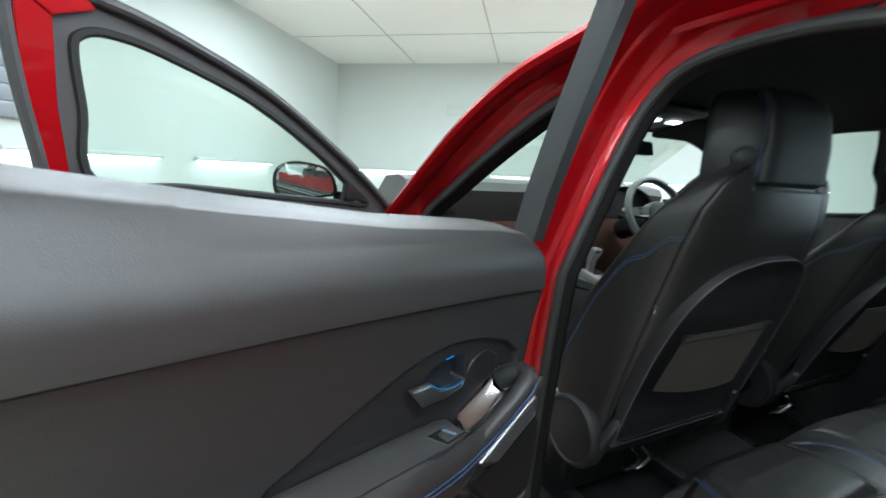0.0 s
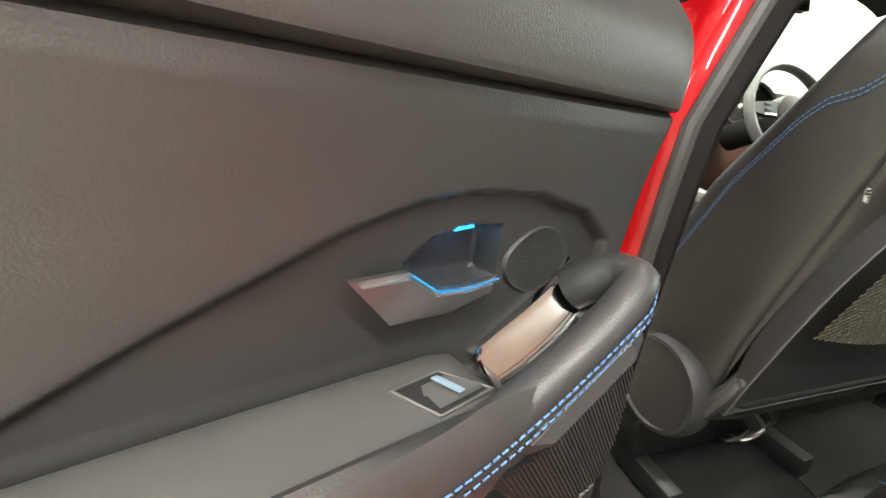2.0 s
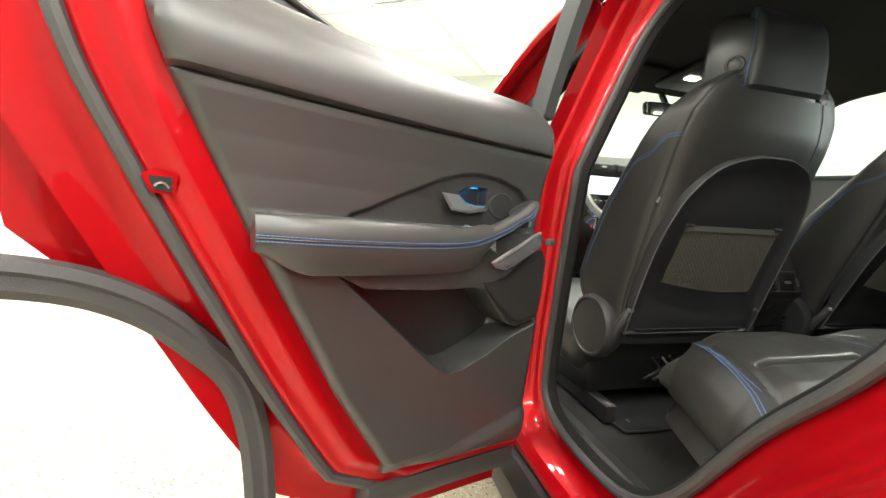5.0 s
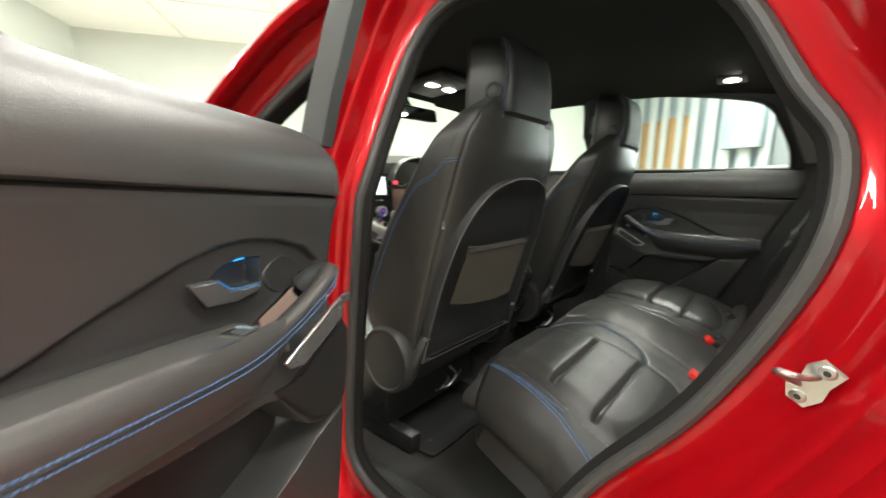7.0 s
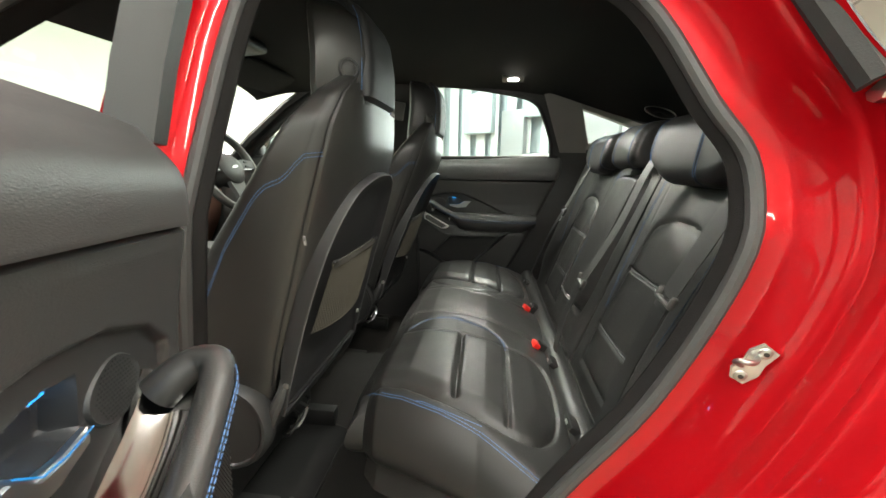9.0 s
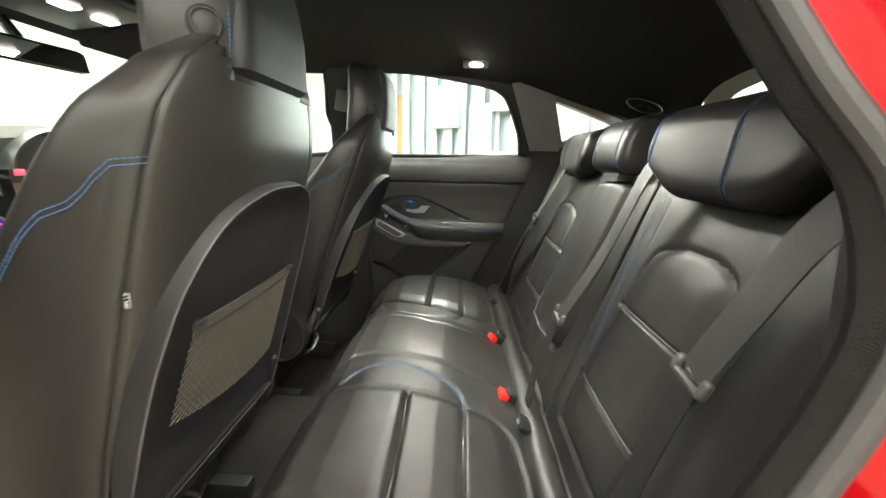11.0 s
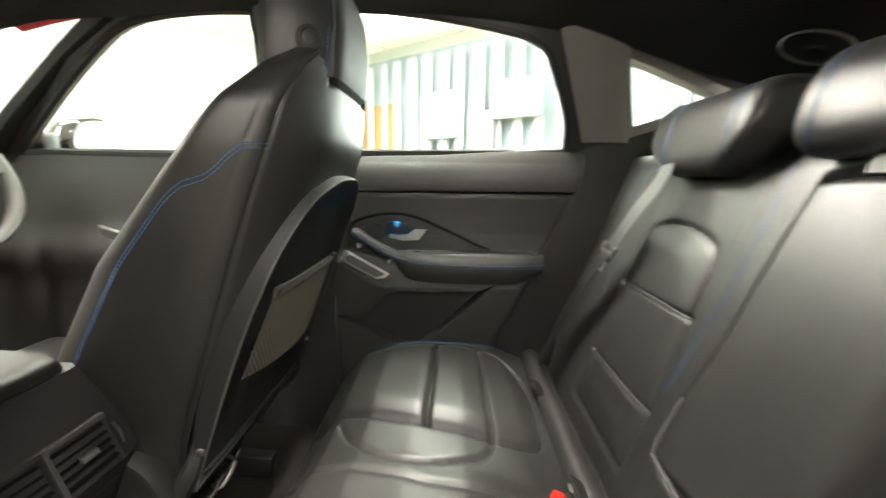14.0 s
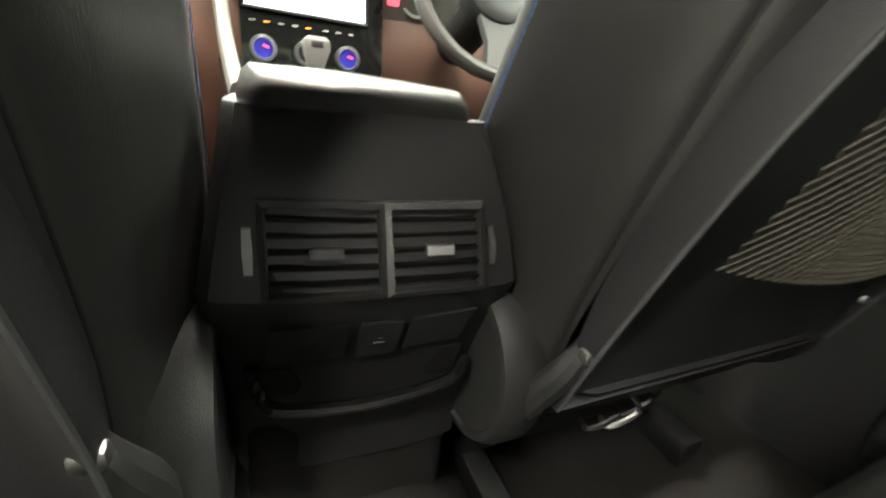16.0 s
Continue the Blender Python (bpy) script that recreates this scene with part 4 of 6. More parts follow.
    def band(d, n):
        out = []
        for i, (u, z) in enumerate(edge):
            a, b = edge[max(i - 1, 0)], edge[min(i + 1, len(edge) - 1)]
            t = Vector((b[0] - a[0], b[1] - a[1])).normalized()
            out.append(P(u - t.y * d, z + t.x * d, n))
        out += [P(lerp(0.30, 0.02, k / 6), 0.505 - d, n) for k in range(7)]
        return out
    lines = smooth_path([(-0.02, -0.02, 0), (0.012, -0.022, 0), (0.030, -0.021, 0), (0.048, -0.031, 0), (0.066, -0.034, 0), (0.076, -0.043, 0), (0.088, -0.047, 0), (0.095, -0.080, 0), (0.12, -0.092, 0), (0.17, -0.094, 0)], 4)
    part("shell", loft([band(p.x, p.y) for p in lines], closed=False), PAINT, door, "glossy red painted inner door shell")
    part("door_seal", sweep(band(0.081, -0.040)[:-3], circle(0.010, 8), up=nn), SEAL, door, "black rubber door seal")
    part("latch", plate([(0.667, 0.990), (0.688, 0.996), (0.703, 0.988), (0.694, 0.967), (0.670, 0.967)], 0.007, 0.003, lambda a, b, c: P(a - 0.01, b, -0.030 + c)), PAINT, door)
    # Flat near-black plate: the shade in the latch opening is its colour.
    part("latch_mouth", plate([(0.672, 0.987), (0.696, 0.987), (0.691, 0.971), (0.673, 0.970)], 0.003, 0, lambda a, b, c: P(a - 0.01, b, -0.0255 + c)), HOLE_SHADE, door, "near-black plate for the shade in the latch mouth")
    part("latch_catch", tube(smooth_path([P(0.666, 0.974, -0.0225), P(0.670, 0.979, -0.0215), P(0.676, 0.979, -0.0215), P(0.680, 0.975, -0.0225)], 4), 0.0014, 6, up=nn), STEEL, door, "bright steel latch catch")
    arch = smooth_path([(0.90, 0.870, 0), (0.78, 0.850, 0), (0.70, 0.812, 0), (0.640, 0.755, 0), (0.590, 0.69, 0), (0.565, 0.60, 0), (0.555, 0.50, 0), (0.555, 0.42, 0)], 5)
    part("arch_cladding", sweep([P(p.x, p.y, -0.085) for p in arch], [(-0.021, -0.02), (0.021, -0.02), (0.025, 0.004), (0.012, 0.014), (-0.004, 0.012), (-0.010, 0.017), (-0.022, 0.010)], up=nn), CLAD, door, "black textured wheel arch cladding")
    part("bottom_cladding", loft([[P(u, 0.468, -0.045), P(u, 0.466, -0.022), P(u, 0.435, -0.022), P(u, 0.405, -0.04), P(u, 0.39, -0.10), P(u, 0.48, -0.12)] for u in (0.03, 0.1, 0.2, 0.3, 0.38)]), CLAD, door, "black plastic sill cladding on the door")
    part("outer_skin", surf(lambda a, b: P(lerp(0.0, interp(b, (0, 0.25, 0.40, 0.5, 0.58, 1), (0.50, 0.52, 0.57, 0.65, 0.83, 0.87)), a), lerp(0.42, 1.20, b), -0.125 - 0.02 * math.sin(b * 3.14)), 12, 16, thick=0.004), PAINT, door)
    part("window_frame_front", loft([[P(u - 0.026, z, n), P(u - 0.022, z, n + 0.010), P(u + 0.006, z, n + 0.012), P(u + 0.012, z, n), P(u + 0.012, z, n - 0.025), P(u - 0.026, z, n - 0.03)] for u, z, n in ((0.048, 1.185, -0.014), (0.044, 1.25, 0.0), (0.040, 1.35, 0.030), (0.028, 1.46, 0.062), (0.018, 1.55, 0.088))]), FRAME_GREY, door, "matt dark grey window pillar on the door")
    top = smooth_path([(0.018, 1.545, 0.086), (0.08, 1.565, 0.09), (0.3, 1.535, 0.085), (0.48, 1.46, 0.06), (0.60, 1.36, 0.03), (0.68, 1.25, -0.01), (0.70, 1.20, -0.025)], 6)
    part("window_frame_top", sweep([P(p.x, p.y, p.z) for p in top], [(-0.02, -0.012), (0.02, -0.012), (0.022, 0.012), (-0.022, 0.012)], up=nn), GREY_DARK, door)
    part("frame_base", plate([(0.60, 1.235), (0.725, 1.235), (0.735, 1.18), (0.685, 1.165)], 0.012, 0.003, lambda a, b, c: P(a, b, -0.055 + c)), GREY_DARK, door)
    part("check_strap", box(0.032, 0.010, 0.014, 0.003, 2, at=pose(*P(-0.012, 0.938, -0.014), 0, 0, 30)), GREY_DARK, door)
    return door


rear_door(place_open, "", "rear_door", "open rear car door with dark trim and blue stitching", True)
rear_door(place_shut, "", "rear_door", "closed rear car door with dark trim and blue light", False)


# ---------------------------------------------------------------- front seats
def back_y(z):
    """The seats' rear face, leaning back."""
    return 0.075 - 0.244 * (z - 0.77)


def bulge(a, z):
    """How far the rear face swells out behind the corners."""
    return interp(z, (0.60, 0.70, 0.85, 1.0, 1.2, 1.30, 1.345), (0.004, 0.012, 0.026, 0.042, 0.046, 0.026, 0.0)) * max(0.0, 1 - (a / 0.225) ** 2) ** 0.6


def seat_half(z):
    return interp(z, (0.60, 0.67, 0.80, 1.05, 1.18, 1.24, 1.29, 1.325, 1.345), (0.190, 0.210, 0.221, 0.228, 0.227, 0.216, 0.182, 0.126, 0.06))


def seat_depth(z):
    return interp(z, (0.60, 0.66, 0.72, 0.78, 0.83, 0.90, 1.03, 1.18, 1.28, 1.345), (0.02, 0.05, 0.12, 0.195, 0.222, 0.215, 0.178, 0.098, 0.055, 0.03))


def front_seat(x0, name, label, net_on):
    seat = thing(name, label, "car seat", "front seats", at=pose(x0, 0, 0))

    arch = [(p.x, p.y) for p in smooth_path([(-0.203, 0.705, 0), (-0.205, 0.80, 0), (-0.200, 0.95, 0), (-0.178, 1.05, 0), (-0.130, 1.118, 0), (-0.06, 1.146, 0), (0.0, 1.150, 0), (0.06, 1.146, 0), (0.130, 1.118, 0), (0.178, 1.05, 0), (0.200, 0.95, 0), (0.205, 0.80, 0), (0.203, 0.705, 0)], 6)]

    def shell_pt(a, z, grow=0.0):
        c, s = math.cos(a), math.sin(a)
        w, d = seat_half(z) + grow, seat_depth(z) + grow
        yc = back_y(z) + seat_depth(z) / 2 + 0.004
        if s < 0:
            fx, fy = math.copysign(abs(c) ** 0.32, c), -abs(s) ** 0.36
        else:
            fx, fy = math.copysign(abs(c) ** 0.42, c), abs(s) ** 0.50
        x = w * fx * (1 + 0.13 * step(-1.0, 1.0, fy) * step(1.33, 1.2, z))
        y = yc + d / 2 * fy
        if fy < 0:
            y -= bulge(x * 0.225 / max(w, 0.01), z) * abs(fy)
            if 0.70 < z < 1.15 and fy < -0.6:
                y += 0.050 * step(0.0, 0.03, inside(arch, x, z)) * step(0.69, 0.80, z)
            # ledge under the headrest pad
            y += 0.045 * step(0.118, 0.104, abs(x)) * step(1.276, 1.290, z)
        if fy > 0:
            y -= 0.05 * (1 - abs(fx)) * step(1.3, 1.0, z) * fy
        # soft seam down each rear corner
        k = math.exp(-((abs(fx) - 0.935) / 0.008) ** 2) * (1 if fy < 0 else 0)
        return (x - math.copysign(0.0018 * k, x), y + 0.0018 * k, z)
    zs = [0.665 + 0.680 * (i / 60) for i in range(60)] + [1.3452]
    part("backrest", loft([[shell_pt(6.2832 * j / 144, z) for j in range(144)] for z in zs]), LEATHER, seat, "black leather backrest with blue stitching")
    # hard rear shell
    def rear(a, z, n):
        if n < 0:
            n *= step(0.70, 0.84, z)
        return (a, back_y(z) - 0.003 - bulge(a, z) - n, z + 0.0 - 0.24 * n)
    cz = 0.86
    loops = [[rear(a * k, cz + (z - cz) * k, n) for a, z in arch] for k, n in ((1.014, -0.02), (1.014, 0.003), (1.008, 0.0075), (1.0, 0.008), (0.990, 0.0055), (0.965, 0.001), (0.93, -0.008), (0.89, -0.014), (0.84, -0.018), (0.74, -0.023), (0.6, -0.028), (0.45, -0.032), (0.3, -0.034), (0.15, -0.035), (0.02, -0.035))]
    shell = part("back_shell", loft(loops, cap=False), SHELL, seat, "hard dark plastic seat back panel")
    part("shell_edge", tube([rear(a * 1.005, cz + (z - cz) * 1.005, 0.0078) for a, z in arch], 0.0018, 6, up=(0, 1, 0)), GREY_DARK, shell, "grey edge line of the panel")
    part("lower_shell", loft([[(-w, back_y(z) - 0.004 + dy, z), (-w + 0.03, back_y(z) - 0.016 + dy, z), (w - 0.03, back_y(z) - 0.016 + dy, z), (w, back_y(z) - 0.004 + dy, z), (w - 0.01, back_y(z) + 0.03, z), (0.01 - w, back_y(z) + 0.03, z)] for z, dy, w in ((0.715, 0, 0.198), (0.698, 0.004, 0.192), (0.682, 0.012, 0.178), (0.672, 0.022, 0.155))]), SHELL, seat)
    # map net
    top, bot = 0.986, 0.838

    def net_pt(a, b):
        z = lerp(bot, top, b)
        xa = 0.140 * a - 0.012
        return Vector((xa, back_y(z) - bulge(0.135, z) - 0.002 - 0.006 * (1 - a * a) * (1 - 0.5 * b), z - 0.010 * (1 - a * a) * (1 - b) - 0.012 * (1 - b) * a))
    part("net_band", sweep([net_pt(-1 + 2 * i / 20, 1.0) for i in range(21)], [(-0.002, -0.006), (0.002, -0.006), (0.002, 0.006), (-0.002, 0.006)]), NETBAND, seat, "dark elastic band of the net")
    bm = bmesh.new()
    n_a, n_b = 26, 13
    for i in range(-n_b, n_a + 1):
        for sgn in (1, -1):
            pts = []
            for k in range(n_b + 1):
                j = i + k if sgn > 0 else n_a - i - k
                a = -1 + 2 * j / n_a
                if -1.001 <= a <= 1.001:
                    pts.append(net_pt(a, k / n_b))
            if len(pts) > 1:
                sweep(pts, [(-0.0010, 0), (0, 0.0009), (0.0010, 0), (0, -0.0009)], up=(0, 1, 0.2), bm=bm, cap=False)
    tagged(part("pocket_net", bm, NET, seat, "olive brown elastic mesh pocket", smooth=False), kind="stuff")
    for s in (-1, 1):
        part("net_hook", box(0.022, 0.008, 0.007, 0.003, 2, at=pose(s * 0.132 - 0.012, back_y(0.992) - bulge(0.135, 0.992) - 0.004, 0.993)), SHELL, seat)

    # headrest: flat rear block with sloping sides
    def hr(z):
        w = interp(z, (1.265, 1.29, 1.36, 1.42, 1.447, 1.458), (0.86, 0.97, 1.0, 0.93, 0.82, 0.66))
        yo = interp(z, (1.265, 1.36, 1.42, 1.458), (0.0, -0.006, 0.0, 0.022))
        t = interp(z, (1.265, 1.42, 1.458), (1.0, 1.0, 0.55))
        half = [(0.0, -0.064), (0.06, -0.064), (0.096, -0.062), (0.106, -0.056), (0.116, -0.046), (0.134, -0.022), (0.146, 0.002), (0.148, 0.012), (0.142, 0.024), (0.12, 0.034), (0.06, 0.038)]
        pts = half + [(-a, b) for a, b in reversed(half[1:])]
        return [(a * w, (b - 0.0) * t + yo + 0.0, z) for a, b in pts]
    zs = (1.262, 1.268, 1.28, 1.31, 1.36, 1.40, 1.425, 1.440, 1.450, 1.457, 1.459)
    head = part("headrest", loft([hr(z) for z in zs]), LEATHER, seat, "black leather headrest, part of the seat")
    pad_loops = []
    for i in range(19):
        t = i / 18
        z = lerp(1.284, 1.462, t)
        edge = min(1.0, min(t, 1 - t * 0.97) / 0.10)
        k = math.sqrt(max(0.0, 1 - (1 - edge) ** 2))
        w = interp(z, (1.284, 1.40, 1.44, 1.462), (0.105, 0.097, 0.090, 0.080)) * (0.90 + 0.10 * k)
        yr = interp(z, (1.284, 1.36, 1.42, 1.445, 1.462), (-0.077, -0.078, -0.070, -0.058, -0.036)) + 0.014 * (1 - k)
        pad_loops.append([(w * math.copysign(abs(math.cos(a)) ** 0.3, math.cos(a)), (yr + 0.0) / 2 - 0.012 + (yr / 2 + 0.012) * math.copysign(abs(math.sin(a)) ** 0.35, math.sin(a)), z) for a in [6.2832 * q / 48 for q in range(48)]])
    part("headrest_pad", loft(pad_loops), REARPAD, seat, "dark soft rear pad of the headrest")
    for s in (-1, 1):
        stitches("stitching", [(s * x, y, z) for z, x, y in ((1.286, 0.1085, -0.0585), (1.32, 0.107, -0.0600), (1.36, 0.104, -0.0600), (1.40, 0.099, -0.0570), (1.43, 0.094, -0.050), (1.448, 0.088, -0.040))], (s * 0.8, -0.6, 0), head, r=0.0009, lift=0.0020)
        btn = part("release_button", loft([[(s * 0.119 + s * n * 0.78 + r * 0.62 * math.cos(a), -0.040 - n * 0.6 + s * r * 0.78 * math.cos(a), 1.335 + r * math.sin(a)) for a in [6.2832 * i / 24 for i in range(24)]] for r, n in ((0.019, -0.006), (0.019, 0.005), (0.016, 0.008), (0.0145, 0.008), (0.0135, 0.005), (0.012, 0.005), (0.010, 0.0065), (0.003, 0.007))]), PLASTIC, seat, "round headrest release button") if s < 0 else None
        # shoulder stitch across the bolster, side seam, airbag tag
        sp = []
        for i in range(40):
            t = i / 39
            z = interp(t, (0, 0.2, 0.35, 0.45, 0.55, 0.7, 0.85, 1.0), (1.184, 1.181, 1.167, 1.146, 1.11, 1.03, 0.94, 0.86))
            a = 3.1416 + interp(t, (0, 0.2, 0.35, 0.45, 0.55, 0.7, 0.85, 1.0), (0.66, 0.25, 0.10, 0.02, -0.05, -0.10, -0.14, -0.16))
            p = shell_pt(a if s < 0 else 3.1416 - a, z, 0.001)
            sp.append(p)
        for dz in (0.0, 0.006):
            stitches("stitching", [(p[0], p[1], p[2] + dz) for p in sp], (s, 0.0, 0.3), seat, r=0.0007, lift=0.0012)
        seam = [shell_pt(math.pi + 0.62 if s < 0 else -0.62, z, 0.0002) for z in [0.75 + 0.58 * i / 30 for i in range(31)]]
        part("seam", tube(seam, 0.0011, 6), DARK, seat)
        rec = part("recliner_cover", loft([[(s * (0.222 + n), 0.17 + r * 1.0 * math.cos(a), 0.695 + r * 1.05 * math.sin(a)) for a in [6.2832 * i / 28 for i in range(28)]] for r, n in ((0.070, -0.035), (0.083, -0.010), (0.083, 0.014), (0.078, 0.024), (0.072, 0.025), (0.069, 0.021), (0.03, 0.022), (0.004, 0.023))]), PLASTIC, seat, "round black recliner cover")
        part("recliner_arm", tube(smooth_path([(s * 0.196, 0.074, 0.775), (s * 0.206, 0.076, 0.750), (s * 0.214, 0.086, 0.722), (s * 0.218, 0.098, 0.690), (s * 0.216, 0.116, 0.655)], 5), 0.011, 10, up=(1, 0, 0), scale=lambda t: 0.7 + 0.5 * math.sin(t * 3.14)), PLASTIC, seat)
        part("shell_clip", box(0.016, 0.012, 0.012, 0.004, 2, at=pose(s * 0.203, 0.066, 0.768)), STEEL, seat)
    part("airbag_tag", box(0.006, 0.004, 0.016, 0.001, 1, at=pose(-0.221, 0.008, 1.046, -14, 20, 0)), TAG, seat, "small white airbag tag sewn into the seam")
    for k in range(4):
        part("tag_bar", box(0.0012, 0.0046, 0.002, 0.0, at=pose(-0.2235, 0.0065, 1.0515 - 0.0036 * k, -14, 20, 0)), DARK, seat)
    part("seam", tube([shell_pt(4.7124 + 0.16, z, 0.0004) for z in [1.155 + 0.12 * i / 8 for i in range(9)]], 0.0010, 6), DARK, seat)
    part("cushion", box(0.46, 0.50, 0.16, 0.05, 4, at=pose(0, 0.46, 0.62, 6)), LEATHER, seat)
    part("seat_base", box(0.40, 0.42, 0.10, 0.015, 2, at=pose(0, 0.42, 0.52)), DARK, seat)
    for s in (-1, 1):
        part("seat_rail", box(0.035, 0.55, 0.05, 0.004, 2, at=pose(s * 0.17, 0.40, 0.45)), DARK, seat)
    for i, (xx, yy) in enumerate(((-0.03, 0.155), (0.0, 0.15), (0.035, 0.16))):
        part("seat_bracket", tube(smooth_path([(xx, yy, 0.60), (xx + 0.02, yy - 0.01, 0.57), (xx - 0.01, yy, 0.54), (xx + 0.01, yy + 0.03, 0.52)], 4), 0.004, 6), STEEL if i == 1 else DARK, seat)
    return seat


left_seat = front_seat(-0.347, "front_seat", "black leather front passenger seat with mesh pocket behind it", True)
right_seat = copy_thing(left_seat, pose(0.347, 0.08, 0.75, 4.0) @ pose(0, -0.08, -0.75))
tagged(right_seat, "black leather driver's seat with mesh pocket behind it")
for child in list(right_seat.children):
    if child.name.split(".")[0] in ("airbag_tag", "tag_bar"):
        bpy.data.objects.remove(child)


# ---------------------------------------------------------------- rear bench
bench = thing("rear_bench", "black leather rear bench seat with blue stitching", "car seat")


def groove(d, w=0.006, deep=0.007):
    return deep * math.exp(-(d / w) ** 2)


def seg(x, y, pts):
    best = 9.0
    for (x0, y0), (x1, y1) in zip(pts, pts[1:]):
        dx, dy = x1 - x0, y1 - y0
        t = max(0.0, min(1.0, ((x - x0) * dx + (y - y0) * dy) / (dx * dx + dy * dy)))
        best = min(best, math.hypot(x - x0 - t * dx, y - y0 - t * dy))
    return best


def bench_end(y):
    return interp(-y, (0.07, 0.10, 0.17, 0.29, 0.384, 0.50), (0.50, 0.535, 0.565, 0.612, 0.672, 0.69))


IN_ARC = [(p.x, p.y) for p in smooth_path([(0.258, -0.02, 0), (0.252, -0.10, 0), (0.241, -0.17, 0), (0.236, -0.26, 0), (0.240, -0.36, 0), (0.262, -0.425, 0), (0.34, -0.445, 0), (0.47, -0.44, 0), (0.56, -0.41, 0), (0.585, -0.36, 0), (0.55, -0.24, 0), (0.505, -0.12, 0), (0.49, -0.02, 0)], 4)]

MOON = [(p.x, p.y) for p in smooth_path([(0.226, -0.105, 0), (0.178, -0.135, 0), (0.148, -0.19, 0), (0.150, -0.25, 0), (0.174, -0.31, 0), (0.205, -0.338, 0), (0.244, -0.347, 0)], 4)]


def bench_z(x, y):
    z = interp(-y, (0.07, 0.10, 0.15, 0.22, 0.30, 0.40, 0.46, 0.52), (0.735, 0.755, 0.764, 0.760, 0.744, 0.708, 0.680, 0.66))
    ax = abs(x)
    within = inside(IN_ARC, ax, y)
    z += 0.014 * step(-0.012, 0.045, within)
    z -= groove(within, 0.0055, 0.009)
    if 0.12 < ax < 0.28 and -0.37 < y < -0.08:
        z -= groove(seg(ax, y, MOON), 0.0045, 0.006)
    if 0.22 < ax < 0.60:
        z -= groove(seg(ax, y, [(0.240, -0.241), (0.530, -0.246)]), 0.0055, 0.013)
        z -= groove(seg(ax, y, [(0.244, -0.347), (0.565, -0.342)]), 0.005, 0.008)
    if ax < 0.16:
        z += 0.014 * math.cos(ax / 0.16 * 1.57) - groove(abs(ax - 0.105 - 0.10 * abs(y + 0.25)), 0.006, 0.004)
    return z + 0.002 * noise.noise(Vector((x * 14, y * 14, 0)))


def bench_pt(u, v):
    s = lerp(-1, 1, u)
    sv = max(0.0, (0.14 - v) / 0.14)
    y = lerp(-0.07, -0.53, max(0.0, (v - 0.14) / 0.86))
    su = max(0.0, (abs(s) - 0.92) / 0.08)
    x = math.copysign(min(1.0, abs(s) / 0.92), s) * bench_end(y)
    z = bench_z(x, y)
    d = min(bench_end(y) - abs(x), (-0.065 - y) * 1.0)
    r = 0.045
    z -= 0.030 * (1 - math.sqrt(max(0.0, 1 - max(0.0, 1 - d / r) ** 2)))
    k = max(su, sv)
    if k > 0:
        drop = lerp(0, z - 0.575, k ** 0.9)
        bulge = 0.036 * math.sin(min(1.0, k * 1.1 + 0.05) * math.pi) ** 0.8 - 0.070 * max(0.0, k - 0.55)
        if sv > 0:
            y += bulge
        if su > 0:
            x += math.copysign(bulge, x)
        z -= drop
    return (x, y, z)


part("seat_cushion", surf(bench_pt, 280, 170), LEATHER, bench, "black leather bench cushion with sewn panels")
part("bench_base", loft([[(-w, -0.60, z), (-w, -0.20, z), (-w + 0.10, f, z), (w - 0.10, f, z), (w, -0.20, z), (w, -0.60, z)] for z, w, f in ((0.40, 0.44, -0.15), (0.50, 0.46, -0.14), (0.63, 0.48, -0.13))]), MATPILE, bench, "dark carpeted bench base")


def bench_line(pts, side, d, name="stitching"):
    out = []
    for x, y in pts:
        out.append((x, y, bench_z(x, y) + 0.001 - 0.030 * (1 - math.sqrt(max(0.0, 1 - max(0.0, 1 - min(bench_end(y) - abs(x), -0.065 - y) / 0.045) ** 2)))))
    return stitches(name, out, (0, 0, 1), bench, r=0.0009, side=d, lift=0.0020)


for sgn in (-1, 1):
    outer = [(sgn * (bench_end(-y) - 0.012), -y) for y in [0.075 + 0.35 * i / 24 for i in range(25)]]
    for d in (-0.004, 0.004):
        bench_line(outer, sgn, d)
    inner = [(sgn * 0.515, -0.09), (sgn * 0.555, -0.19), (sgn * 0.592, -0.30)]
    bench_line(inner, sgn, 0.0)

for d in (-0.0035, 0.0035):
    bench_line([(-a, b) for a, b in MOON], -1, d)


# backrest
def rest(x, s, n=0.0):
    """s: height of the place on the leaning face; n: out of it."""
    return (x, -0.632 - 0.372 * (s - 0.944) + 0.937 * n, s + 0.349 * n)


B_PANEL = [(p.x, p.y) for p in smooth_path([(0.218, 0.70, 0), (0.217, 0.80, 0), (0.228, 0.94, 0), (0.243, 1.03, 0), (0.275, 1.055, 0), (0.35, 1.068, 0), (0.43, 1.060, 0), (0.462, 1.03, 0), (0.462, 0.94, 0), (0.455, 0.80, 0), (0.45, 0.70, 0)], 4)]
ARM = [(p.x, p.y) for p in smooth_path([(-0.055, 0.775, 0), (-0.068, 0.95, 0), (-0.075, 1.12, 0), (-0.06, 1.15, 0), (0.03, 1.158, 0), (0.115, 1.15, 0), (0.13, 1.12, 0), (0.14, 0.95, 0), (0.15, 0.775, 0), (0.05, 0.765, 0)], 4, closed=True)]


